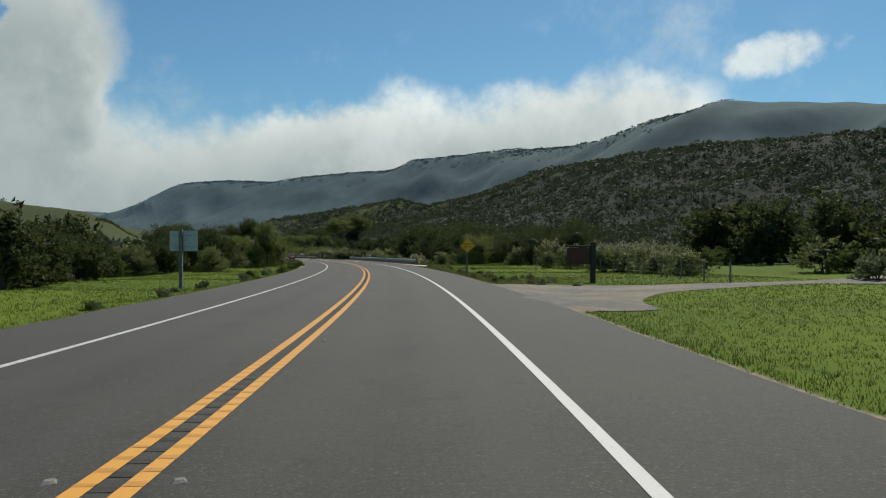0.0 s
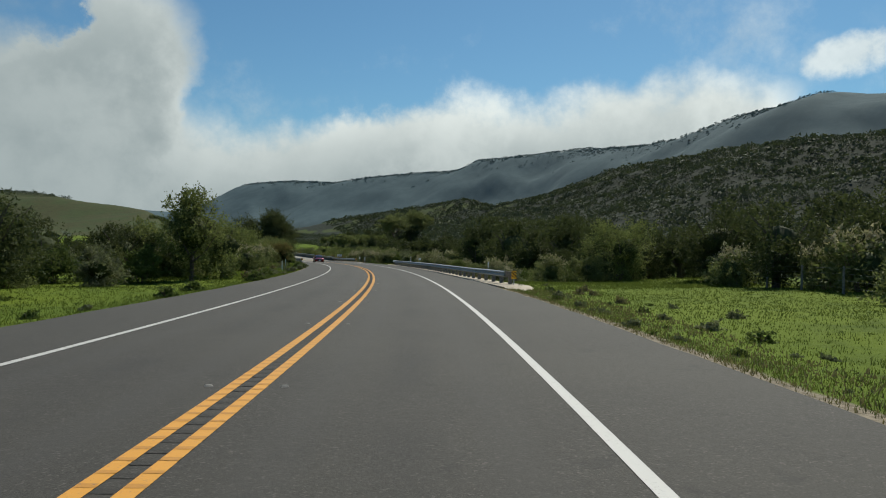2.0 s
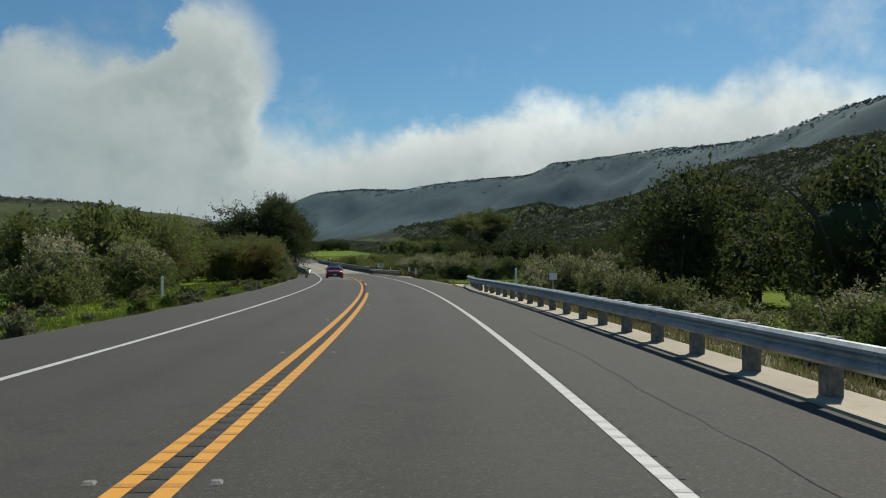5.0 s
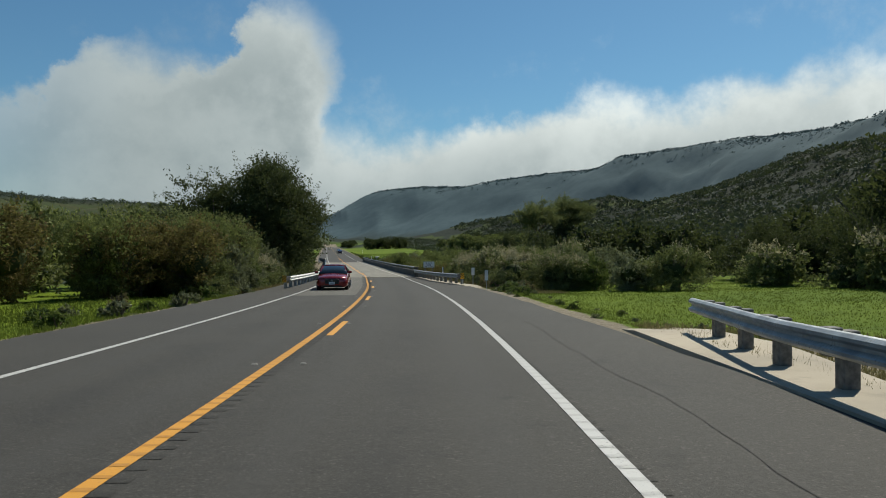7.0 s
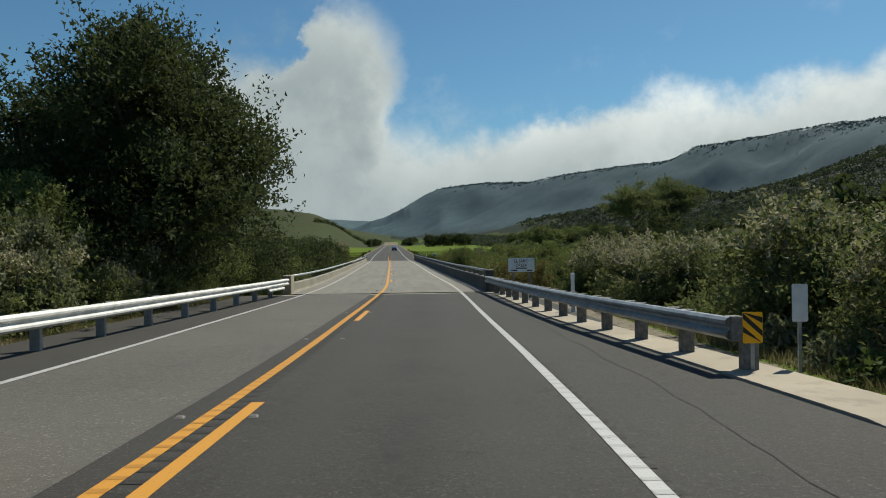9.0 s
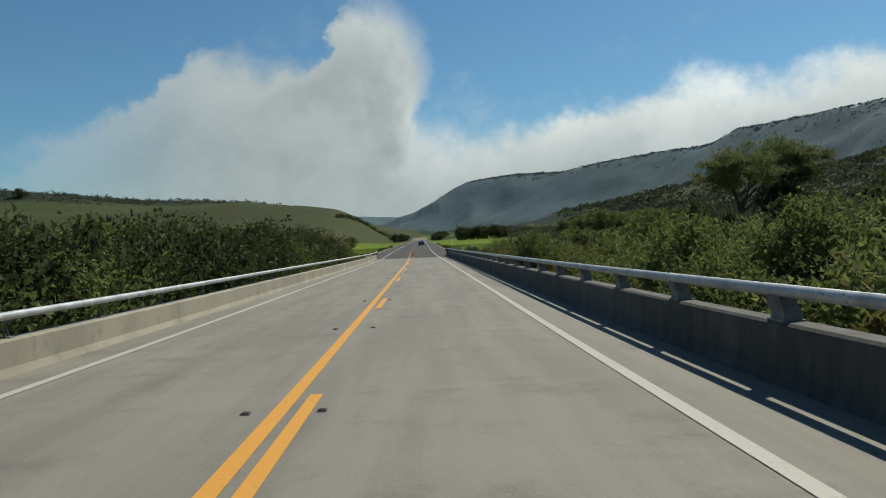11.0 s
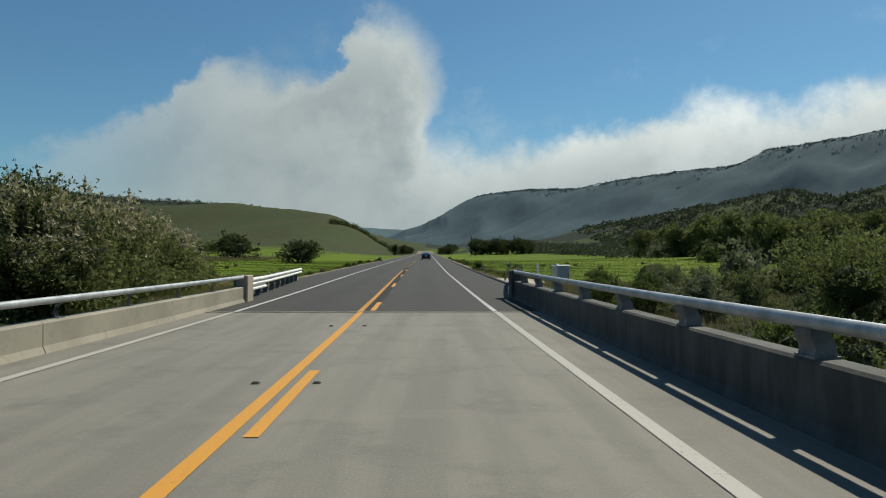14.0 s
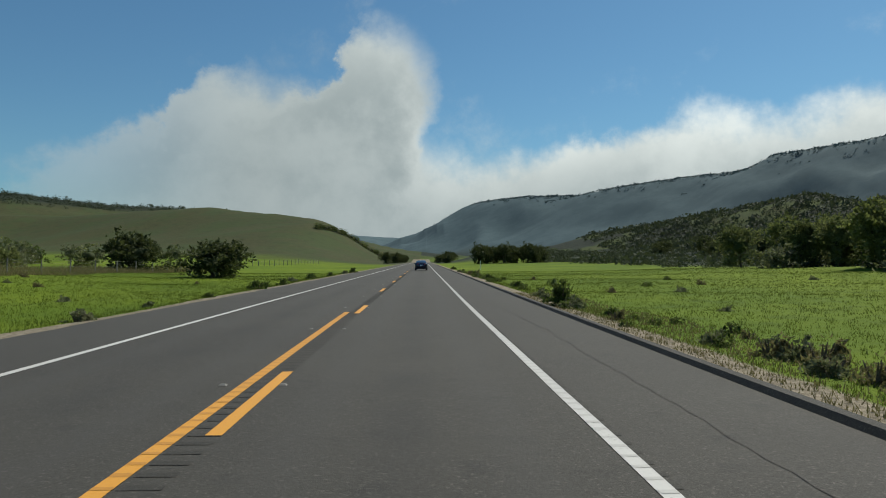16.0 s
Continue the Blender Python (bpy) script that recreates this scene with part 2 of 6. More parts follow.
def grimy_shaded(n, color=(0.098, 0.096, 0.086)):
    """Old concrete with shade in its dark colour, black grime runs, paler washed streaks."""
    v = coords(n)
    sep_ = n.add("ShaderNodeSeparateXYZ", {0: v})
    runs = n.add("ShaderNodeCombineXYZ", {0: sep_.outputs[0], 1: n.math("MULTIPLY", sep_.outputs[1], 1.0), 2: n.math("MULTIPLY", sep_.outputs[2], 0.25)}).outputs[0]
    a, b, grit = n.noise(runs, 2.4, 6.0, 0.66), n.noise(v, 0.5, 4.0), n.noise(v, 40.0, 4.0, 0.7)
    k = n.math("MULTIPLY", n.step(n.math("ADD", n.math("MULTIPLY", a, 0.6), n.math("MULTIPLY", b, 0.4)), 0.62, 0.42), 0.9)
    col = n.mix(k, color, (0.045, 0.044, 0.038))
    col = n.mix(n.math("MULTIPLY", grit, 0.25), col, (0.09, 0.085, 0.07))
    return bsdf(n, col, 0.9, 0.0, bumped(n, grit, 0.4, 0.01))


def deck(n, color=(0.162, 0.152, 0.126)):
    """Worn bridge deck: oil and tyre bands along the lanes, cross bands, stains."""
    v = coords(n)
    sep_ = n.add("ShaderNodeSeparateXYZ", {0: v})
    long_ = n.add("ShaderNodeCombineXYZ", {0: n.math("MULTIPLY", sep_.outputs[0], 1.6), 1: n.math("MULTIPLY", sep_.outputs[1], 0.10)}).outputs[0]
    cross = n.add("ShaderNodeCombineXYZ", {0: n.math("MULTIPLY", sep_.outputs[0], 0.08), 1: n.math("MULTIPLY", sep_.outputs[1], 0.55)}).outputs[0]
    bands, bars = n.noise(long_, 1.0, 5.0, 0.6), n.noise(cross, 1.0, 4.0, 0.6)
    stain, grit = n.noise(v, 0.9, 6.0, 0.68), n.noise(v, 38.0, 4.0, 0.72)
    col = n.mix(n.step(bands, 0.35, 0.65), tuple(c * 0.84 for c in color), tuple(c * 1.08 for c in color))
    col = n.mix(n.math("MULTIPLY", n.step(bars, 0.52, 0.68), 0.30), col, tuple(c * 1.25 for c in color))
    col = n.mix(n.math("MULTIPLY", n.step(stain, 0.50, 0.70), 0.55), col, tuple(c * 0.55 for c in color))
    col = n.mix(n.math("MULTIPLY", n.step(grit, 0.5, 0.75), 0.4), col, tuple(c * 1.6 for c in color))
    return bsdf(n, col, 0.85, 0.0, bumped(n, grit, 0.4, 0.01))


def paint_line(n, color, worn=0.5):
    v = coords(n)
    a, b = n.noise(v, 26.0, 5.0, 0.7), n.noise(v, 1.6, 4.0)
    w_ = n.math("MULTIPLY", n.step(a, 0.56, 0.68), n.step(b, 0.3, 0.7))
    col = n.mix(n.math("MULTIPLY", w_, worn), color, (0.09, 0.085, 0.08))
    return bsdf(n, col, 0.7, 0.0, bumped(n, a, 0.3, 0.01))


def ground(n):
    v = coords(n)
    zone = n.add("ShaderNodeVertexColor", layer_name="zone").outputs[0]
    part = n.add("ShaderNodeSeparateColor", {0: zone})
    big, mid, tiny = n.noise(v, 0.045, 5.0), n.noise(v, 0.6, 6.0, 0.65), n.noise(v, 7.0, 5.0, 0.7)
    grass = n.mix(n.step(big, 0.35, 0.65), (0.070, 0.113, 0.008), (0.116, 0.160, 0.011))
    grass = n.mix(n.math("MULTIPLY", n.step(mid, 0.45, 0.72), 0.7), grass, (0.046, 0.076, 0.009))
    grass = n.mix(n.math("MULTIPLY", n.step(tiny, 0.45, 0.75), 0.5), grass, (0.108, 0.153, 0.014))
    dry = n.mix(n.step(mid, 0.35, 0.7), (0.040, 0.046, 0.018), (0.060, 0.061, 0.029))
    dry = n.mix(n.step(big, 0.4, 0.62), dry, (0.042, 0.058, 0.022))
    dry = n.mix(n.math("MULTIPLY", n.step(n.noise(v, 0.16, 6.0, 0.7), 0.48, 0.66), 0.55), dry, (0.028, 0.034, 0.016))
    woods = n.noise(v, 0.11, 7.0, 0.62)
    # scrub floor near black: shade between the shrubs is put into its colour
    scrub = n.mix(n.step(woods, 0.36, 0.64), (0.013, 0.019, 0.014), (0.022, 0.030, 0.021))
    # far ridge: distance haze is put into this grey-blue base colour
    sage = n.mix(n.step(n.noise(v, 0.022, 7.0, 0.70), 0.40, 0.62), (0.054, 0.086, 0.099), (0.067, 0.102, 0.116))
    dirt = n.mix(n.step(tiny, 0.3, 0.7), (0.10, 0.085, 0.062), (0.26, 0.225, 0.17))
    col = n.mix(part.outputs[0], grass, dry)
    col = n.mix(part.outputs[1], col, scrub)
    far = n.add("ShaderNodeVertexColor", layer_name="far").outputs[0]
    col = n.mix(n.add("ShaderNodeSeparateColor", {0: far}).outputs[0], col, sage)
    col = n.mix(n.step(n.math("ADD", part.outputs[2], n.math("MULTIPLY", n.math("SUBTRACT", mid, 0.5), 0.9)), 0.4, 0.65), col, dirt)
    h = n.math("ADD", n.math("MULTIPLY", mid, 0.5), n.math("MULTIPLY", tiny, 0.5))
    return bsdf(n, col, 0.95, 0.0, bumped(n, h, 0.9, 0.12), **{"Specular IOR Level": 0.1})


def leaves(n, dark, light, through_=0.35, tips=None):
    """Leaves: each a shade of its own, some light shining through."""
    rnd = n.add("ShaderNodeNewGeometry").outputs["Random Per Island"]
    tone = n.add("ShaderNodeObjectInfo").outputs["Random"]
    col = n.mix(rnd, dark, light)
    col = n.mix(n.math("MULTIPLY", tone, 0.45), col, tuple(c * 0.75 for c in dark))
    if tips:
        col = n.mix(n.step(rnd, 0.86, 0.9), col, tips)
    a = bsdf(n, col, 0.75, 0.0, **{"Specular IOR Level": 0.12})
    b = n.add("ShaderNodeBsdfTranslucent", {0: n.mix(0.4, col, (0.15, 0.18, 0.05))}).outputs[0]
    return n.add("ShaderNodeMixShader", {0: through_, 1: a, 2: b}).outputs[0]


def car_paint(n, color):
    v = coords(n)
    dust = n.noise(v, 3.0, 5.0)
    col = n.mix(n.math("MULTIPLY", n.step(dust, 0.4, 0.8), 0.25), color, tuple(c * 0.6 + 0.03 for c in color))
    return bsdf(n, col, n.math("MULTIPLY_ADD", dust, 0.2, 0.15), 0.35, None, **{"Coat Weight": 0.8, "Coat Roughness": 0.06})


def lamp_glow(n, color, power):
    return n.add("ShaderNodeEmission", {0: (*color, 1), 1: power}).outputs[0]


M = {
    "asphalt": material("asphalt", asphalt),
    "patch": material("asphalt_grey", asphalt, tone=0.066),
    "tar": material("tar", asphalt, tone=0.022),
    "milled": material("milled_asphalt", asphalt, tone=0.019),
    "deck": material("bridge_deck_concrete", deck),
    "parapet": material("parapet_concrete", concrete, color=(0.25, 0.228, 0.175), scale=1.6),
    "grimy_shaded": material("grimy_shaded_concrete", grimy_shaded),
    "apron": material("apron_concrete", concrete, color=(0.33, 0.285, 0.215)),
    "white_line": material("white_road_paint", paint_line, color=(0.41, 0.41, 0.40), worn=0.8),
    "old_line": material("dull_white_paint", paint_line, color=(0.33, 0.315, 0.275), worn=0.85),
    "yellow_line": material("yellow_road_paint", paint_line, color=(0.50, 0.232, 0.022), worn=0.7),
    # groove bars: worn line paint, darkened for the shade in the milling
    "white_groove": material("groove_shade_white", paint_line, color=(0.34, 0.34, 0.33), worn=0.9),
    "yellow_groove": material("groove_shade_yellow", paint_line, color=(0.38, 0.172, 0.017), worn=0.9),
    "ground": material("ground", ground),
    "galvanised": material("galvanised_steel", plain, color=(0.36, 0.38, 0.385), vary=0.25, scale=3.0, rough_=0.52, metal=0.55, relief=0.05, dirt=(0.16, 0.14, 0.11)),
    "rail_white": material("weathered_zinc", plain, color=(0.60, 0.60, 0.57), vary=0.2, scale=2.5, rough_=0.6, metal=0.15, relief=0.05, dirt=(0.26, 0.23, 0.19)),
    "timber": material("grey_timber", plain, color=(0.165, 0.160, 0.148), vary=0.35, scale=9.0, rough_=0.9, relief=0.4),
    "post_steel": material("dull_steel", plain, color=(0.15, 0.155, 0.15), vary=0.3, scale=5.0, rough_=0.7, metal=0.3, relief=0.1),
    "bark": material("bark", plain, color=(0.085, 0.07, 0.055), vary=0.4, scale=12.0, rough_=0.95, relief=0.8),
    "twig": material("twig", plain, color=(0.12, 0.095, 0.065), vary=0.35, scale=12.0, rough_=0.95, relief=0.5),
    "white_plate": material("white_plate", plain, color=(0.72, 0.73, 0.73), vary=0.08, rough_=0.5, relief=0.03),
    "grey_plate": material("bare_aluminium", plain, color=(0.42, 0.44, 0.46), vary=0.12, rough_=0.45, metal=0.6, relief=0.03),
    "sign_yellow": material("sign_yellow", plain, color=(0.96, 0.47, 0.006), vary=0.04, rough_=0.45, relief=0.02),
    "black": material("black_paint", plain, color=(0.012, 0.012, 0.012), vary=0.2, rough_=0.5, relief=0.02),
    "brown_sign": material("rust_brown_paint", plain, color=(0.09, 0.030, 0.022), vary=0.2, rough_=0.7, relief=0.05),
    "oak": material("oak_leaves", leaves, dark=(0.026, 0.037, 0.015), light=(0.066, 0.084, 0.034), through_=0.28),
    "willow": material("willow_leaves", leaves, dark=(0.070, 0.090, 0.029), light=(0.239, 0.268, 0.087), through_=0.40),
    "russet": material("russet_leaves", leaves, dark=(0.084, 0.064, 0.025), light=(0.210, 0.157, 0.056), through_=0.36),
    "brush": material("coyote_brush_leaves", leaves, dark=(0.079, 0.098, 0.037), light=(0.244, 0.263, 0.104), through_=0.36),
    "bloom": material("coyote_brush_blossom", leaves, dark=(0.25, 0.22, 0.14), light=(0.60, 0.54, 0.37), through_=0.34),
    "sage": material("sage_leaves", leaves, dark=(0.089, 0.100, 0.057), light=(0.241, 0.254, 0.158), through_=0.36),
    "dry": material("dry_weed_stalks", leaves, dark=(0.11, 0.085, 0.045), light=(0.27, 0.22, 0.12), through_=0.35),
    "grass": material("grass_blades", leaves, dark=(0.050, 0.084, 0.008), light=(0.124, 0.164, 0.016), through_=0.45),
    # the same blades as grass in a darker tone, for the first meadows
    "dull_grass": material("dull_meadow_grass", leaves, dark=(0.040, 0.070, 0.008), light=(0.100, 0.136, 0.016), through_=0.42),
    "weed": material("weed_leaves", leaves, dark=(0.045, 0.075, 0.016), light=(0.11, 0.15, 0.04), through_=0.35),
    "scrub": material("hill_scrub", leaves, dark=(0.034, 0.050, 0.034), light=(0.060, 0.079, 0.051), through_=0.20),
    # leaf colour of the far ridge, with aerial haze tinted in
    "haze_far": material("far_hazy_scrub", leaves, dark=(0.082, 0.124, 0.138), light=(0.122, 0.170, 0.182), through_=0.08),
    "tyre": material("rubber", plain, color=(0.018, 0.018, 0.018), vary=0.2, rough_=0.85, relief=0.1),
    "rim": material("dark_alloy", plain, color=(0.16, 0.16, 0.17), vary=0.1, rough_=0.35, metal=0.8, relief=0.02),
    "car_glass": material("car_glass", lambda n: bsdf(n, (0.012, 0.015, 0.018), 0.05, 0.0, **{"Coat Weight": 1.0, "Coat Roughness": 0.02})),
    "car_blue": material("dark_blue_car_paint", car_paint, color=(0.012, 0.022, 0.06)),
    "car_red": material("red_car_paint", car_paint, color=(0.22, 0.010, 0.014)),
    "car_silver": material("silver_car_paint", car_paint, color=(0.45, 0.46, 0.48)),
    "lamp_red": material("red_lamp_lens", plain, color=(0.35, 0.008, 0.008), vary=0.1, rough_=0.2, relief=0.0),
    "lamp_white": material("headlamp", lamp_glow, color=(1.0, 0.95, 0.85), power=1.6),
    "orange": material("orange_plastic", plain, color=(0.85, 0.30, 0.02), vary=0.1, rough_=0.5, relief=0.02),
    "cart_metal": material("cart_wire", plain, color=(0.24, 0.25, 0.25), vary=0.15, rough_=0.4, metal=0.8, relief=0.02),
    "cart_green": material("green_plastic", plain, color=(0.02, 0.10, 0.035), vary=0.15, rough_=0.5, relief=0.02),
}


# ---- building helpers ----
def mesh_object(name, bm, mat, parent=None, smooth_=False):
    me = bpy.data.meshes.new(name)
    bm.to_mesh(me)
    bm.free()
    if smooth_:
        me.polygons.foreach_set("use_smooth", [True] * len(me.polygons))
    for m in mat if isinstance(mat, (list, tuple)) else [mat]:
        me.materials.append(m)
    ob = new(name, me)
    ob.parent = parent
    return ob


def part(name, bm, mat, parent, label="", smooth_=False):
    """One mesh under a thing or a part."""
    ob = mesh_object(name, bm, mat, parent, smooth_)
    return tagged(ob, label) if label else ob


def thing(name, m, label, category, group=""):
    """An empty at a thing's base."""
    ob = new(name)
    ob.empty_display_size = 0.2
    ob.matrix_world = m
    return tagged(ob, label, category, group)


def raw(name, verts, faces, mat, parent=None, smooth_=False):
    me = bpy.data.meshes.new(name)
    me.from_pydata([tuple(v) for v in verts], [], [tuple(f) for f in faces])
    me.update()
    if smooth_:
        me.polygons.foreach_set("use_smooth", [True] * len(me.polygons))
    me.materials.append(mat)
    ob = new(name, me)
    ob.parent = parent
    return ob


def grid_faces(rows, cols):
    i = np.arange((rows - 1) * cols).reshape(rows - 1, cols)[:, :-1].ravel()
    return np.stack([i, i + 1, i + cols + 1, i + cols], 1)


def box(bm, x0, x1, y0, y1, z0, z1, bevel=0.0):
    """A box, its edges rounded off."""
    r = bmesh.ops.create_cube(bm, size=1.0)
    for v in r["verts"]:
        v.co = Vector(((x0 + x1) / 2 + v.co.x * (x1 - x0), (y0 + y1) / 2 + v.co.y * (y1 - y0), (z0 + z1) / 2 + v.co.z * (z1 - z0)))
    if bevel > 0:
        edges = list({e for v in r["verts"] for e in v.link_edges})
        bmesh.ops.bevel(bm, geom=edges, offset=bevel, segments=1, affect="EDGES")
    return bm


def boxed(x0, x1, y0, y1, z0, z1, bevel=0.0):
    return box(bmesh.new(), x0, x1, y0, y1, z0, z1, bevel)


def tube(bm, path, radii, sides=8, cap=True):
    """A tube along a line, its radius changing on the way."""
    rings = []
    path = [Vector(p) for p in path]
    for i, p in enumerate(path):
        d = (path[min(i + 1, len(path) - 1)] - path[max(i - 1, 0)]).normalized()
        a = d.cross(Vector((0, 0, 1)) if abs(d.z) < 0.9 else Vector((1, 0, 0))).normalized()
        b = d.cross(a)
        r = radii[i] if isinstance(radii, (list, tuple)) else radii
        rings.append([bm.verts.new(p + (a * math.cos(k * 2 * math.pi / sides) + b * math.sin(k * 2 * math.pi / sides)) * r) for k in range(sides)])
    for r0, r1 in zip(rings, rings[1:]):
        for k in range(sides):
            bm.faces.new((r0[k], r0[(k + 1) % sides], r1[(k + 1) % sides], r1[k]))
    if cap:
        bm.faces.new(rings[0][::-1])
        bm.faces.new(rings[-1])
    return bm


def sweep(bm, sections):
    """Skin between like profiles, open at the ends of the profile, closed by caps."""
    rings = [[bm.verts.new(p) for p in s] for s in sections]
    n = len(rings[0])
    for r0, r1 in zip(rings, rings[1:]):
        for k in range(n):
            bm.faces.new((r0[k], r0[(k + 1) % n], r1[(k + 1) % n], r1[k]))
    bm.faces.new(rings[0][::-1])
    bm.faces.new(rings[-1])
    return bm


def strip(name, y0, y1, left, right, lift, mat, step=2.0, kind="structure", label=""):
    """A thin flat band along the road, from side left to side right."""
    ys = np.linspace(y0, y1, max(2, int(abs(y1 - y0) / step) + 1))
    verts = [p for y in ys for p in (at(y, left, lift), at(y, right, lift))]
    return tagged(raw(name, verts, grid_faces(len(ys), 2), mat), label, kind=kind)


# ---- ground ----
def spread(limits, first, grow):
    """Steps from 0 outwards that grow."""
    out, v, s = [0.0], 0.0, first
    while v < limits:
        v += s
        s *= grow
        out.append(v)
    return np.array(out)


def build_ground():
    far = spread(2600, 2.2, 1.03)
    ys = np.unique(np.concatenate([np.arange(-345, 90, 1.6), 90 + far, -345 - spread(900, 4.0, 1.15)]))
    half = np.concatenate([np.arange(0, 5.5, 1.4), np.arange(5.6, 12, 0.45), 12 + spread(2100, 0.8, 1.036)])
    us = np.unique(np.concatenate([-half, half]))
    yy, uu = np.meshgrid(ys, us, indexing="ij")
    xx = road_x(np.clip(yy, -600, 3000)) + uu
    zz = land(xx, yy)
    verts = np.stack([xx, yy, zz], -1).reshape(-1, 3)
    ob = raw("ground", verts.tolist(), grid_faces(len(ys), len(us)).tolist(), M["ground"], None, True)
    tagged(ob, "green valley floor with dirt road edges and grassy hills", "ground", kind="structure")
    # what grows where: red is dry hill grass, green is scrub, blue is bare dirt
    u, h = np.abs(uu).ravel(), hills(xx, yy).ravel()
    x, y = xx.ravel(), yy.ravel()
    left = x < road_x(np.clip(y, -600, 3000))
    dry = smooth(0.5, 4.0, h + 0.8 * rough(x, y, 15.0)) * left
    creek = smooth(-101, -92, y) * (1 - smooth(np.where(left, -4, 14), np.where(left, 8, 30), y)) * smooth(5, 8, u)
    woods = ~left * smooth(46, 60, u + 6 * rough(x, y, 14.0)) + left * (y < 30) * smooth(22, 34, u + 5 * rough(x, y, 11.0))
    # the last term makes the ground of the first meadows a little darker
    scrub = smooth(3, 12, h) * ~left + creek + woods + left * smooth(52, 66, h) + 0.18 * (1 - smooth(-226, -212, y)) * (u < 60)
    bald = smooth(4, 10, hills(x, y, RIDGES[2:3])) * smooth(0.15, 0.4, rough(x, y, 21.0)) * ~left
    scrub, dry = np.clip(scrub, 0, 1) * (1 - bald), np.maximum(dry, bald)
    dirt = (y < 660) * ((1 - smooth(6.5, 7.6, u)) + 0.25 * (1 - smooth(7.5, 10, u)))
    bank_ = ~left * smooth(7, 8, u) * (1 - smooth(10, 13, u)) * (smooth(-232, -228, y) * (1 - smooth(-162, -158, y)) + smooth(-138, -134, y) * (1 - smooth(-101, -99, y)))
    dirt = np.maximum(dirt, 0.62 * bank_)
    dirt = np.maximum(dirt, 0.5 * left * smooth(7, 9, u) * (1 - smooth(15, 20, u)) * smooth(2, 8, y) * (1 - smooth(34, 42, y)))
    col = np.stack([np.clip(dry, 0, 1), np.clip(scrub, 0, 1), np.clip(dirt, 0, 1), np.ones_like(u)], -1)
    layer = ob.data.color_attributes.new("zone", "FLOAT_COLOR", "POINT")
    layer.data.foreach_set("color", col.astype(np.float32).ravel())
    # where the haze-tinted colour takes over from green scrub, far off
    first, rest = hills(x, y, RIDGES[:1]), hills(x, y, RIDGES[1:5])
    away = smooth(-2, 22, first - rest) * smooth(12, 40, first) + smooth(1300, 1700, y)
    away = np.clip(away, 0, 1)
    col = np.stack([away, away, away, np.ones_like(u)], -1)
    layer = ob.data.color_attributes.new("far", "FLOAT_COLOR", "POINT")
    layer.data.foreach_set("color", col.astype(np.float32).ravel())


build_ground()


# ---- road ----
def build_road(name, y0, y1, mat, lift, label, step=1.6, left=-EDGE, right=EDGE, ragged=0.12):
    """Pavement with broken edges and a little thickness."""
    ys = np.arange(y0, y1 + 0.01, step)
    verts = []
    for y in ys:
        l, r = left - random.uniform(0, ragged), right + random.uniform(0, ragged)
        for s, z in ((l, lift - 0.12), (l + 0.03, lift), (-2.0, lift), (2.0, lift), (r - 0.03, lift), (r, lift - 0.12)):
            verts.append(at(y, s, z))
    ob = raw(name, verts, grid_faces(len(ys), 6).tolist(), mat)
    s = np.tile(np.array([left, left, -2.0, 2.0, right, right]) / 20 + 0.5, len(ys))
    layer = ob.data.color_attributes.new("across", "FLOAT_COLOR", "POINT")
    layer.data.foreach_set("color", np.stack([s, s, s, np.ones_like(s)], -1).astype(np.float32).ravel())
    return tagged(ob, label, kind="structure")


build_road("road_approach", -420, BRIDGE[0], M["asphalt"], 0.0, "dark grey asphalt road bending to a bridge")
build_road("road_beyond", BRIDGE[1], 640, M["asphalt"], 0.0, "dark grey asphalt road running straight from a bridge", left=-6.2, right=6.2)

# painted lines
Y_DASH = -174.0
strip("white_edge_line", -420, -100.5, LANE - 0.07, LANE + 0.07, 0.006, M["white_line"], label="worn white edge line on asphalt")
strip("white_edge_line", -100.5, 1.0, LANE - 0.08, LANE + 0.08, 0.012, M["old_line"], label="worn white edge line on bridge deck")
strip("white_edge_line", 1.0, 640, LANE - 0.07, LANE + 0.07, 0.006, M["white_line"], label="worn white edge line on asphalt")
strip("white_edge_line", -420, -100.5, -LANE - 0.07, -LANE + 0.07, 0.006, M["white_line"], label="worn white edge line on asphalt")
strip("white_edge_line", -100.5, 1.0, -LANE - 0.08, -LANE + 0.08, 0.012, M["old_line"], label="worn white edge line on bridge deck")
strip("white_edge_line", 1.0, 640, -LANE - 0.07, -LANE + 0.07, 0.006, M["white_line"], label="worn white edge line on asphalt")
strip("yellow_centre_line", -420, -100.5, -0.24, -0.09, 0.006, M["yellow_line"], label="solid yellow centre line on asphalt")
strip("yellow_centre_line", -100.5, 1.0, -0.20, -0.04, 0.012, M["yellow_line"], label="solid yellow centre line on bridge deck")
strip("yellow_centre_line", 1.0, 46.0, -0.24, -0.09, 0.006, M["yellow_line"], label="solid yellow centre line on asphalt")
strip("yellow_centre_line", -420, Y_DASH, 0.09, 0.24, 0.006, M["yellow_line"], label="solid yellow centre line on asphalt")
y = Y_DASH
while y < 420:
    if y > Y_DASH + 1 and not BRIDGE[0] - 4 < y < BRIDGE[0]:
        on = 0.012 if BRIDGE[0] < y < BRIDGE[1] - 3 else 0.006
        d = (0.06, 0.20) if on > 0.01 else (0.09, 0.24)
        if y > 46:
            d = (-0.08, 0.08)
        strip("yellow_dash", y, y + 3.66, d[0], d[1], on, M["yellow_line"], step=1.9, label="broken yellow centre line")
    y += 14.63


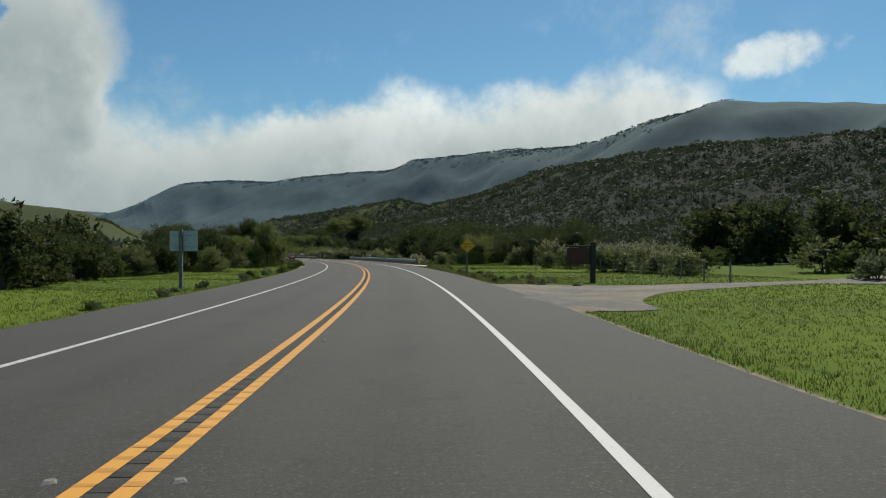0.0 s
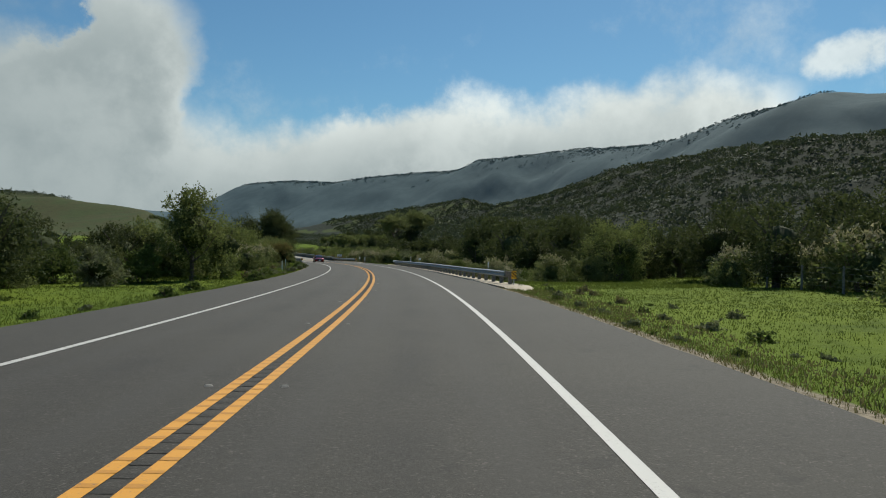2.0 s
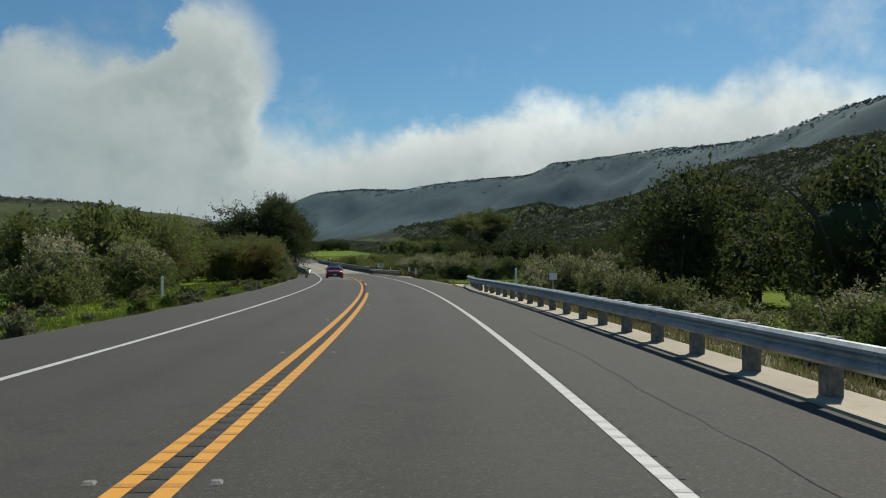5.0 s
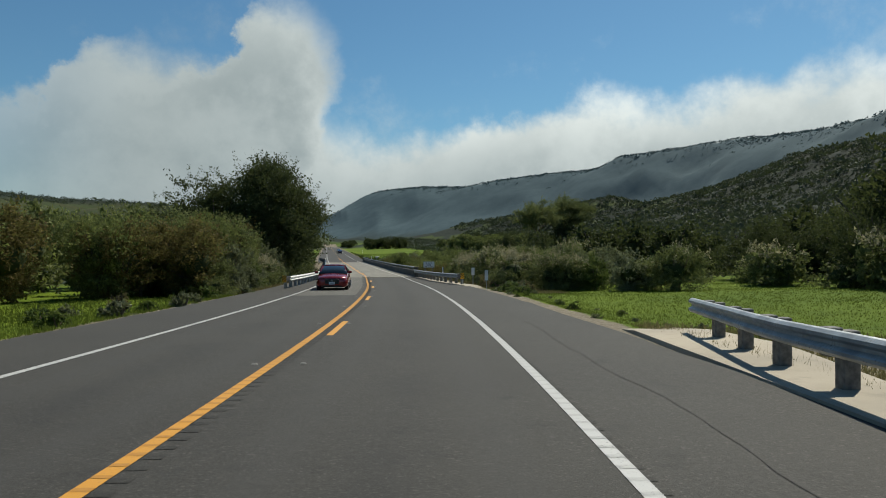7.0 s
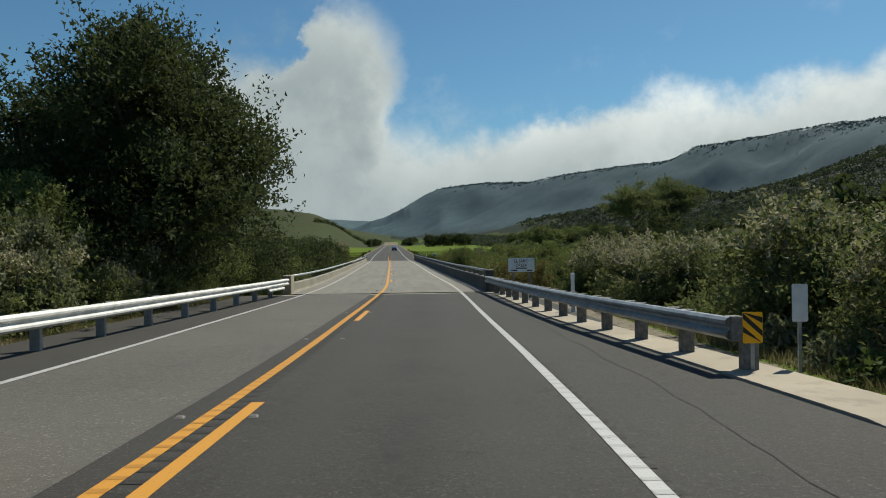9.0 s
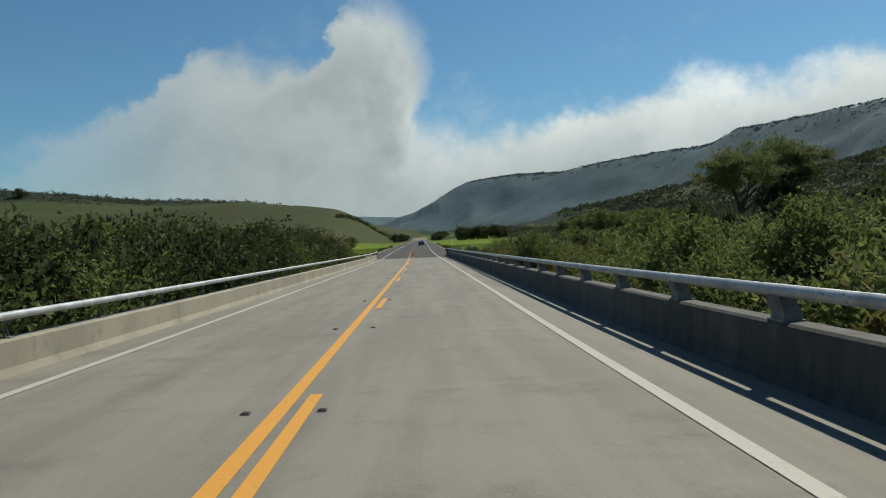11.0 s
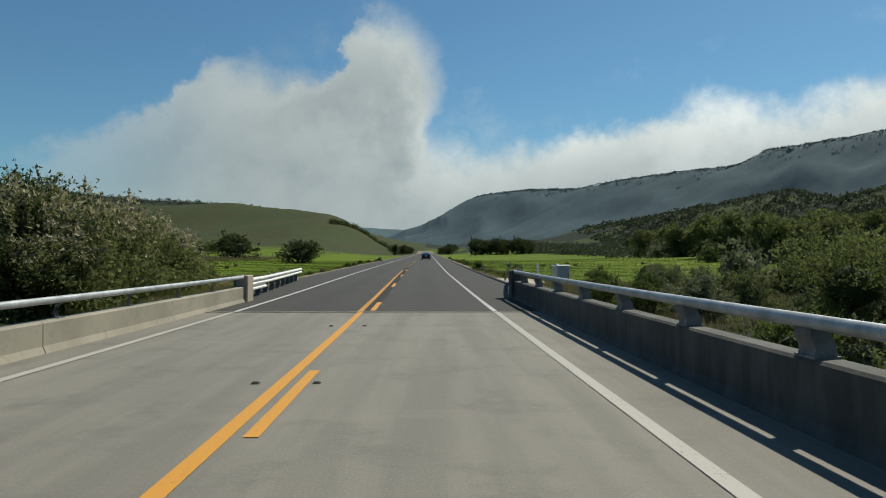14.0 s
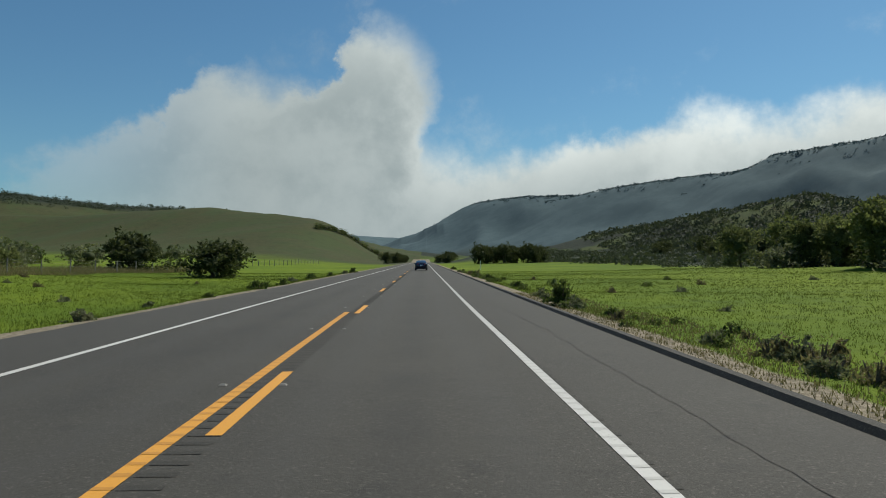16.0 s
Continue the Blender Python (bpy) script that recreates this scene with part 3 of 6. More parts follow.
def build_rumble(name, y0, y1, side, wide_, mat, label, every=0.30, lift=0.004):
    """Milled rumble bars across a line."""
    verts, faces = [], []
    for y in np.arange(y0, y1, every):
        i = len(verts)
        verts += [at(y, side - wide_ / 2, lift), at(y, side + wide_ / 2, lift), at(y + 0.11, side + wide_ / 2, lift), at(y + 0.11, side - wide_ / 2, lift)]
        faces.append((i, i + 1, i + 2, i + 3))
    return tagged(raw(name, verts, faces, mat), label, "rumble strip", kind="stuff")


RUMBLE_L = "dark milled rumble strip beside a white edge line"
CENTRE_L = "dark milled rumble strip along the road's centre line"
build_rumble("rumble_strip", -340, -101, 0.0, 0.17, M["milled"], CENTRE_L)
build_rumble("rumble_strip", 2, 160, 0.09, 0.30, M["milled"], CENTRE_L)
build_rumble("rumble_strip", -215, -101, LANE + 0.10, 0.07, M["milled"], RUMBLE_L, 0.30)
build_rumble("rumble_strip", 4, 160, LANE + 0.10, 0.07, M["milled"], RUMBLE_L, 0.30)
build_rumble("rumble_strip", -340, -101, -LANE - 0.10, 0.07, M["milled"], RUMBLE_L, 0.30)


def build_grooves(y0, y1, left, right, mat, label, every=0.30, lift=0.0085):
    """Flat darker bars that paint in the shade of milled dips across a line."""
    r = random.Random(int(-y0 * 7 + left * 100))
    verts, faces = [], []
    for y in np.arange(y0, y1, every):
        i, a, b = len(verts), r.uniform(0, 0.012), r.uniform(0.06, 0.10)
        verts += [at(y, left + a, lift), at(y, right, lift), at(y + b, right - a, lift), at(y + b, left, lift)]
        faces.append((i, i + 1, i + 2, i + 3))
    return tagged(raw("line_groove", verts, faces, mat), label, "rumble strip", kind="stuff")


YG, WG = "milled grooves across a yellow line, their shade painted dark", "milled grooves across a white line, their shade painted dark"
build_grooves(-342, -101, -0.24, -0.09, M["yellow_groove"], YG)
build_grooves(-342, Y_DASH, 0.09, 0.24, M["yellow_groove"], YG)
build_grooves(2, 46, -0.24, -0.09, M["yellow_groove"], YG)
build_grooves(-215, -101, LANE - 0.07, LANE + 0.07, M["white_groove"], WG)
build_grooves(3, 160, LANE - 0.07, LANE + 0.07, M["white_groove"], WG)
build_grooves(-342, -101, -LANE - 0.07, -LANE + 0.07, M["white_groove"], WG)


def build_crack(y0, y1, side, seed):
    """A wandering crack in the asphalt, with breaks."""
    r = random.Random(seed)
    verts, faces, off = [], [], 0.0
    for y in np.arange(y0, y1, 0.35):
        off = 0.93 * off + r.uniform(-0.05, 0.05)
        w_ = r.uniform(0.003, 0.011)
        verts += [at(y, side + off - w_, 0.005), at(y, side + off + w_, 0.005)]
    raw_ = raw("crack", verts, grid_faces(len(verts) // 2, 2).tolist(), M["tar"])
    return tagged(raw_, "thin dark crack wandering along the asphalt", "crack", kind="structure")


build_crack(-236, -104, 4.75, 2)
build_crack(4, 150, 4.7, 3)

# grey patch of older pavement before the bridge
strip("road_patch", -140, BRIDGE[0], -LANE + 0.1, -0.55, 0.004, M["patch"], label="lighter grey patch of worn pavement")
for y in (BRIDGE[0], BRIDGE[1]):
    strip("bridge_joint", y - 0.16, y + 0.10, -4.4, 4.8, 0.016, M["parapet"], label="pale concrete edge at the bridge joint")
    strip("bridge_joint", y - 0.06, y - 0.01, -4.4, 4.8, 0.020, M["tar"], label="black rubber seal in the bridge joint")

# ---- bridge ----
PL, PR = -4.45, 4.95


def build_bridge():
    m = Matrix()
    b = thing("bridge", m, "narrow concrete road bridge with steel tube railings over a creek", "bridge")
    ys = np.linspace(BRIDGE[0], BRIDGE[1], 41)
    part("deck", sweep(bmesh.new(), [[at(y, PL - 0.4, 0.004), at(y, PR + 0.4, 0.004), at(y, PR + 0.4, -0.9), at(y, PL - 0.4, -0.9)] for y in ys]), M["deck"], b, "grey worn concrete deck")
    for side, s, end, wall, rail_z, rail_r in ((PL, -1, 5.6, 0.51, 0.835, 0.060), (PR, 1, 7.2, 0.65, 0.970, 0.068)):
        n = 8
        for k in range(n):
            y0 = BRIDGE[0] + 1.0 + k * (end - BRIDGE[0] - 1.0) / n
            y1 = BRIDGE[0] + 1.0 + (k + 1) * (end - BRIDGE[0] - 1.0) / n - 0.025
            prof = []
            for y in np.linspace(y0, y1, 6):
                prof.append([at(y, side - s * 0.05, 0), at(y, side, 0.12), at(y, side, wall - 0.03), at(y, side + s * 0.03, wall), at(y, side + s * 0.27, wall), at(y, side + s * 0.30, wall - 0.03), at(y, side + s * 0.30, -0.9), at(y, side - s * 0.05, -0.9)])
            bm = sweep(bmesh.new(), prof)
            bmesh.ops.recalc_face_normals(bm, faces=bm.faces)
            # the right parapet's shaded face is darkened by a material of its own
            part("parapet", bm, M["parapet"] if s < 0 else M["grimy_shaded"], b, "" if s < 0 else "concrete parapet darkened for shade, with streaks of grime")
        for y in (BRIDGE[0] + 0.55, end + 0.3):
            a = heading(y)
            # right end blocks take the same shade-darkened concrete
            o = part("end_block", boxed(-0.19, 0.22, -0.42, 0.45, -0.9, rail_z + 0.06, 0.03), M["apron"] if s < 0 else M["grimy_shaded"], b, "stout concrete end block")
            o.matrix_world = Matrix.Translation(at(y, side + s * 0.10)) @ Matrix.Rotation(-a, 4, "Z")
        rail = tube(bmesh.new(), [at(y, side + s * 0.05, rail_z) for y in np.linspace(BRIDGE[0] + 0.9, end, 40)], rail_r, 12)
        part("rail", rail, M["galvanised"], b, "round steel tube rail", True)
        y = BRIDGE[0] + 2.2
        post = None
        while y < end - 0.5:
            if post is None:
                bm = bmesh.new()
                rise = rail_z - wall - rail_r * 0.5
                if s > 0:
                    # broad cast post that leans in towards the rail
                    prof = [(0.25, 0.0), (0.03, 0.0), (0.05, 0.08), (0.0, rise * 0.75), (0.01, rise), (0.13, rise + 0.02), (0.23, 0.12)]
                    sweep(bm, [[(px, dy, pz) for px, pz in prof] for dy in (-0.14, 0.14)])
                    box(bm, 0.02, 0.26, -0.17, 0.17, 0.0, 0.025)
                else:
                    # slim curved bracket under the rail
                    for dy in (-0.045, 0.045):
                        tube(bm, [(-0.16, dy, 0.0), (-0.19, dy, rise * 0.35), (-0.15, dy, rise * 0.75), (-0.06, dy, rise)], [0.022, 0.020, 0.020, 0.024], 7)
                    box(bm, -0.24, -0.08, -0.08, 0.08, 0.0, 0.02)
                bmesh.ops.recalc_face_normals(bm, faces=bm.faces)
                post = part("rail_post", bm, M["post_steel"], b)
                o = post
            else:
                o = new("rail_post", post.data)
                o.parent = b
            o.matrix_world = Matrix.Translation(at(y, side, wall - 0.003)) @ Matrix.Rotation(-heading(y), 4, "Z")
            y += 3.05
    # piers in the creek
    for y in (-68, -34):
        o = part("pier", boxed(-3.6, 3.6, -0.5, 0.5, -7.5, -0.85, 0.1), M["parapet"], b)
        o.matrix_world = Matrix.Translation(at(y, 0.2))
    for y, s in ((BRIDGE[0] - 0.2, 1), (BRIDGE[1] + 0.2, -1)):
        o = part("abutment", boxed(-4.9, 5.2, -0.5, 0.5, -7.0, -0.02, 0.05), M["parapet"], b)
        o.matrix_world = Matrix.Translation(at(y, 0.0))
    return b


build_bridge()


# ---- guard rails ----
def w_beam(line):
    """Corrugated steel beam along a line of (place, sideways) pairs; sideways points to the road."""
    prof = [(0.00, -0.155), (0.03, -0.145), (0.075, -0.105), (0.075, -0.065), (0.01, -0.020), (0.01, 0.020), (0.075, 0.065), (0.075, 0.105), (0.03, 0.145), (0.0, 0.155)]
    prof += [(x - 0.006, z) for x, z in reversed(prof)]
    return sweep(bmesh.new(), [[p + s * px + Vector((0, 0, pz)) for px, pz in prof] for p, s in line])


def build_guard_rail(ends, label, post_mat, beam_mat, timber, spacing=1.905, ribs=None):
    """A guard rail: along points of (y, side), beam, blocks and posts."""
    side_sign = 1 if ends[0][1] > 0 else -1
    ys = np.array([e[0] for e in ends], float)
    sides = np.array([e[1] for e in ends], float)
    base = at(ys[0], sides[0])
    t = thing("guard_rail", Matrix.Translation(base), label, "guard rail")
    inv = Matrix.Translation(-base)
    k = int((ys[-1] - ys[0]) / 0.95)
    line = []
    for y in np.linspace(ys[0], ys[-1], k + 1):
        s = np.interp(y, ys, sides)
        p0, p1 = at(y - 0.3, np.interp(y - 0.3, ys, sides)), at(y + 0.3, np.interp(y + 0.3, ys, sides))
        d = (p1 - p0).normalized()
        n = Vector((-d.y, d.x, 0)).normalized() * side_sign
        line.append((inv @ at(y, s, 0.60), n))
    part("beam", w_beam(line), beam_mat, t, "ribbed steel beam")
    if ribs:
        low = [(p - Vector((0, 0, 0.17)), n) for (p, n), y in zip(line, np.linspace(ys[0], ys[-1], k + 1)) if ribs[0] <= y <= ribs[1]]
        part("lower_beam", w_beam(low), beam_mat, t, "second ribbed beam that stiffens the rail's end")
    pm = bm_ = None
    y = ys[0] + 0.1
    while y < ys[-1]:
        s = float(np.interp(y, ys, sides))
        a = heading(y)
        if pm is None:
            q = 0.10 if timber else 0.05
            o = part("post", boxed(-0.10, 0.10, -q, q, -0.9, 0.72, 0.012), post_mat, t)
            b = part("block", boxed(-0.09, 0.09, -q, q, 0.42, 0.76, 0.012), M["timber"] if timber else post_mat, t)
            pm, bm_ = o.data, b.data
        else:
            o, b = new("post", pm), new("block", bm_)
            o.parent = b.parent = t
        place = Matrix.Translation(inv @ at(y, s)) @ Matrix.Rotation(-a, 4, "Z")
        o.matrix_local = place @ Matrix.Translation((side_sign * 0.30, 0, 0))
        b.matrix_local = place @ Matrix.Translation((side_sign * 0.105, 0, 0))
        y += spacing
    return t


build_guard_rail([(-237, 7.3), (-228, 6.6), (-215, 6.35), (-172, 6.35), (-165, 6.9), (-159.6, 7.9)], "long galvanised guard rail with timber posts on a concrete strip", M["timber"], M["galvanised"], True)
build_guard_rail([(-124.9, 6.1), (-118, 5.5), (-108, 5.05), (-100.6, 4.85)], "galvanised guard rail with timber posts before the bridge", M["timber"], M["galvanised"], True)
build_guard_rail([(-129, -5.0), (-116, -4.8), (-100.6, -4.45)], "weathered white guard rail with steel posts before the bridge", M["galvanised"], M["rail_white"], False, spacing=2.6, ribs=(-105.2, -100.8))
build_guard_rail([(6.2, -4.58), (10, -4.7), (23.5, -5.5)], "weathered white guard rail with timber posts past the bridge", M["timber"], M["rail_white"], True, ribs=(6.2, 11.0))
build_guard_rail([(7.9, 5.12), (12, 5.55), (18, 6.3), (22.4, 7.05)], "galvanised guard rail flaring off past the bridge", M["timber"], M["galvanised"], True)


def apron(pts, label):
    """Concrete strip under a guard rail: rows of y, inner side, outer side."""
    verts = []
    ys = np.arange(pts[0][0], pts[-1][0] + 0.01, 1.2)
    for y in ys:
        i, o = (np.interp(y, [p[0] for p in pts], [p[k] for p in pts]) for k in (1, 2))
        up = 0.035 - 0.16 * float(1 - smooth(0, 2.5, min(y - ys[0], ys[-1] - y)))
        verts += [at(y, i, -0.1), at(y, i + 0.02, up), at(y, o - 0.25, up), at(y, o, up - 0.12), at(y, o + 0.1, -0.5)]
    tagged(raw("concrete_apron", verts, grid_faces(len(ys), 5).tolist(), M["apron"]), label, kind="structure")


apron([(-242, 6.9, 7.5), (-238.5, 6.6, 8.6), (-232, 6.4, 8.0), (-220, 6.25, 7.3), (-170, 6.25, 7.3), (-162, 6.6, 8.9), (-156, 6.9, 8.6)], "pale concrete strip below a guard rail")
apron([(-130.2, 6.3, 7.0), (-128.5, 6.2, 7.4), (-126, 6.0, 7.2), (-115, 5.2, 6.2), (-100.8, 4.9, 5.8)], "pale concrete strip below a guard rail")
apron([(1.2, 4.95, 5.9), (12, 5.6, 6.6), (18, 6.3, 7.9), (24, 6.3, 9.0), (29.5, 6.3, 7.2)], "pale concrete strip below a guard rail")

# asphalt dike along the shoulder past the bridge
ys = np.arange(14.0, 260, 1.5)
dike = raw("kerb", [p for y in ys for p in (at(y, 6.0, 0.0), at(y, 6.05, 0.075), at(y, 6.17, 0.085), at(y, 6.27, -0.2))], grid_faces(len(ys), 4).tolist(), M["tar"])
tagged(dike, "low black asphalt kerb along the shoulder", "kerb", kind="structure")


# ---- plants ----
def crown_points(rng, lumps, count):
    """Leaf places on the skin of some overlapping lumps (centre, radii), with their outward ways."""
    c = np.array([l[0] for l in lumps], float)
    r = np.array([l[1] for l in lumps], float)
    area = (r[:, 0] * r[:, 1] + r[:, 0] * r[:, 2] + r[:, 1] * r[:, 2])
    k = rng.choice(len(lumps), count, p=area / area.sum())
    # each lump carries tufts of leaves, with hollows between them
    tufts = 15
    way = rng.normal(size=(len(lumps), tufts, 3))
    way /= np.linalg.norm(way, axis=2)[:, :, None]
    far = rng.uniform(0.72, 1.08, (len(lumps), tufts, 1))
    t = rng.integers(0, tufts, count)
    p = c[k] + (way * far)[k, t] * r[k] + rng.normal(size=(count, 3)) * r[k] * np.array([0.21, 0.21, 0.17])
    d = (p - c[k]) / r[k] + way[k, t] * 0.6
    d /= np.linalg.norm(d, axis=1)[:, None]
    return p, d


def leaf_mesh(name, rng, lumps, count, size, mat, tip_mat=None, tip_share=0.0, floor_=None):
    """A crown of many small leaf blades (each a slim triangle) on lumps."""
    p, d = crown_points(rng, lumps, count)
    # a share of the leaves grows along sprays that stick out of the crown
    m = int(count * (0.30 if size < 0.15 else 0.18))
    root = rng.integers(m, count, max(6, count // 60))
    way = d[root] + rng.normal(size=(len(root), 3)) * 0.45 + (0, 0, 0.45)
    way /= np.linalg.norm(way, axis=1)[:, None]
    reach = np.mean([l[1] for l in lumps]) * rng.uniform(0.25, 0.85, (len(root), 1))
    k = rng.integers(0, len(root), m)
    t = rng.random((m, 1))
    p[:m] = p[root[k]] + way[k] * reach[k] * t + rng.normal(size=(m, 3)) * reach[k] * (0.16 - 0.10 * t)
    d[:m] = way[k]
    if floor_ is not None:
        keep = p[:, 2] > floor_
        p, d = p[keep], d[keep]
    n = len(p)
    along = d * 0.5 + rng.normal(size=(n, 3)) * 0.75 + (0, 0, 0.25)
    along /= np.linalg.norm(along, axis=1)[:, None]
    across = np.cross(along, rng.normal(size=(n, 3)))
    across /= np.linalg.norm(across, axis=1)[:, None]
    s = size * rng.uniform(0.6, 1.5, (n, 1))
    verts = np.stack([p - along * s * 0.55 - across * s * 0.30, p - along * s * 0.25 + across * s * 0.44, p + along * s * 0.75], 1).reshape(-1, 3)
    faces = np.arange(n * 3).reshape(n, 3)
    me = bpy.data.meshes.new(name)
    me.from_pydata(verts.tolist(), [], faces.tolist())
    me.materials.append(mat)
    if tip_mat is not None:
        me.materials.append(tip_mat)
        high = p[:, 2] / p[:, 2].max() + 0.12 * rough(p[:, 0] * 9, p[:, 1] * 9, 3.0)
        tops = (d[:, 2] > 0.15) & (high > 0.52) & (rng.random(n) < tip_share * np.clip(high * 2.2 - 0.9, 0, 0.85))
        me.polygons.foreach_set("material_index", tops.astype(np.int32))
    me.update()
    return me


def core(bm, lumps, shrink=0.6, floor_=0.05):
    """Crown's inside: one added rough body, coloured dark for shade, that shuts out the light."""
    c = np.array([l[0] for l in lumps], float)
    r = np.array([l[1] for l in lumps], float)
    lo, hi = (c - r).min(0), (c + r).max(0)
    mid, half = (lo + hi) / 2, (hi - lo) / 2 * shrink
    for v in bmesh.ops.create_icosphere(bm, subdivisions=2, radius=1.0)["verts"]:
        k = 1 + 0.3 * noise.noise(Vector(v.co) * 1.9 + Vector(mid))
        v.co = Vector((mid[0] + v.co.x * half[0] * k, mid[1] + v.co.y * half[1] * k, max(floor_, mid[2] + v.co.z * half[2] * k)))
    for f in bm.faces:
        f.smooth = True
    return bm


def limbs(bm, rng, foot, height, spread_, radius, count, lean=0.0):
    """Trunk and limbs, tapered and bent."""
    top = Vector((foot[0] + lean, foot[1], height * 0.55))
    mid = Vector((foot[0] + lean * 0.3, foot[1] + 0.1, height * 0.25))
    tube(bm, [Vector(foot) - Vector((0, 0, 0.5)), Vector(foot) + Vector((0, 0, 0.15)), mid, top], [radius * 1.5, radius * 1.1, radius * 0.85, radius * 0.5], 8)
    for _ in range(count):
        a, z0 = rng.uniform(0, 6.28), rng.uniform(0.2, 0.5) * height
        s = spread_ * rng.uniform(0.35, 0.6)
        p0 = Vector((foot[0] + lean * z0 / height, foot[1], z0))
        p1 = p0 + Vector((math.cos(a) * s * 0.5, math.sin(a) * s * 0.5, height * rng.uniform(0.08, 0.2)))
        p2 = p0 + Vector((math.cos(a) * s, math.sin(a) * s, height * rng.uniform(0.2, 0.45)))
        tube(bm, [p0, p1, p2], [radius * 0.5, radius * 0.3, radius * 0.08], 6)
    return bm


def lumps_in(rng, count, wide_, tall, base=0.35, flat=1.0):
    """Lumps of a crown, more of them low and wide."""
    out = []
    for _ in range(count):
        a, q, h = rng.uniform(0, 6.28), rng.random() ** 0.6, rng.random()
        room = math.sqrt(max(0.05, 1 - (2 * h - 0.9) ** 2 * 0.8))
        rr = rng.uniform(0.26, 0.42)
        z = base * tall + (1 - base) * tall * (0.12 + 0.72 * h)
        out.append(((math.cos(a) * q * room * wide_ * 0.72, math.sin(a) * q * room * wide_ * 0.72, z), (wide_ * rr, wide_ * rr, (1 - base) * tall * rr * 0.62 * flat)))
    return out


def make_tree(seed, wide_, tall, leaf, count, mat, base=0.3, lump_count=16, trunk=0.25, lean=0.0, bare=False):
    rng = np.random.default_rng(seed)
    lumps = lumps_in(rng, lump_count, wide_, tall, base)
    crown = leaf_mesh("crown", rng, lumps, count, leaf, mat, floor_=0.1)
    inner = None
    if not bare:
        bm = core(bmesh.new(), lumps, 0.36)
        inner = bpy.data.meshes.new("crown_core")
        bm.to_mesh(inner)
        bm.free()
        # dark oak colour in every tree's core stands for the shade inside
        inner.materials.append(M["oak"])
    bm = limbs(bmesh.new(), rng, (0, 0, 0), tall, wide_, trunk, 9, lean)
    wood = bpy.data.meshes.new("trunk")
    bm.to_mesh(wood)
    bm.free()
    wood.materials.append(M["bark"])
    return crown, inner, wood


def make_shrub(seed, wide_, tall, leaf, count, mat, tip=None, share=0.0, lump_count=9, bare=False):
    rng = np.random.default_rng(seed)
    lumps = lumps_in(rng, lump_count, wide_, tall, 0.0)
    lumps.append(((0, 0, tall * 0.25), (wide_ * 0.75, wide_ * 0.75, tall * 0.3)))
    crown = leaf_mesh("crown", rng, lumps, count, leaf, mat, tip_mat=tip, tip_share=share, floor_=0.0)
    inner = None
    if not bare:
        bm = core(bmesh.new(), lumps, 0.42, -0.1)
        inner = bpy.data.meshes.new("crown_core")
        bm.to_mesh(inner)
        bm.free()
        # bush cores too: inner shade given as the dark oak colour
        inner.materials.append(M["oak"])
    bm = bmesh.new()
    for _ in range(5):
        a = rng.uniform(0, 6.28)
        tube(bm, [(0, 0, -0.4), (math.cos(a) * wide_ * 0.2, math.sin(a) * wide_ * 0.2, tall * 0.3), (math.cos(a) * wide_ * 0.45, math.sin(a) * wide_ * 0.45, tall * 0.75)], [0.04, 0.03, 0.012], 5)
    wood = bpy.data.meshes.new("woody_base")
    bm.to_mesh(wood)
    bm.free()
    wood.materials.append(M["twig"])
    return crown, inner, wood


def plant(kind, meshes, x, y, scale=1.0, turn=0.0, label="", category="", group="", tall=1.0, sink=0.08):
    crown, inner, wood = meshes
    z = float(land(x, y)) - sink
    m = Matrix.Translation((x, y, z)) @ Matrix.Rotation(turn, 4, "Z") @ Matrix.Diagonal((scale, scale, scale * tall, 1))
    t = thing(kind, m, label, category, group)
    for name, me in (("trunk" if kind.endswith("tree") else "woody_base", wood), ("crown", crown), ("crown_core", inner)):
        if me is not None:
            o = new(name, me)
            o.parent = t
    return t


BIG_OAKS = [make_tree(11, 4.6, 8.0, 0.10, 95000, M["oak"], 0.14, 34, 0.32), make_tree(12, 4.2, 7.2, 0.12, 44000, M["oak"], 0.12, 26, 0.3)]
NEAR_OAKS = [make_tree(18, 3.0, 4.8, 0.105, 11000, M["oak"], 0.05, 16, 0.2), make_tree(19, 2.7, 4.6, 0.105, 10500, M["oak"], 0.05, 15, 0.2)]
OAKS = [make_tree(15, 4.4, 7.6, 0.20, 7000, M["oak"], 0.12, 22, 0.3), make_tree(16, 4.2, 7.2, 0.20, 7000, M["oak"], 0.10, 20, 0.3)]
SMALL_OAKS = [make_tree(13, 3.2, 4.6, 0.24, 3800, M["oak"], 0.05, 14, 0.2), make_tree(14, 3.6, 4.2, 0.24, 3800, M["oak"], 0.05, 15, 0.2),
              make_tree(17, 3.0, 4.8, 0.24, 3800, M["oak"], 0.05, 13, 0.2)]
WILLOWS = [make_tree(21, 2.4, 5.2, 0.095, 12500, M["willow"], 0.06, 15, 0.12), make_tree(22, 2.8, 4.6, 0.095, 12500, M["willow"], 0.05, 16, 0.12),
           make_tree(23, 2.2, 4.2, 0.095, 11500, M["willow"], 0.04, 14, 0.10),
           make_tree(26, 2.3, 4.4, 0.095, 11500, M["russet"], 0.04, 14, 0.10), make_tree(27, 2.6, 4.8, 0.095, 12500, M["brush"], 0.04, 15, 0.10)]
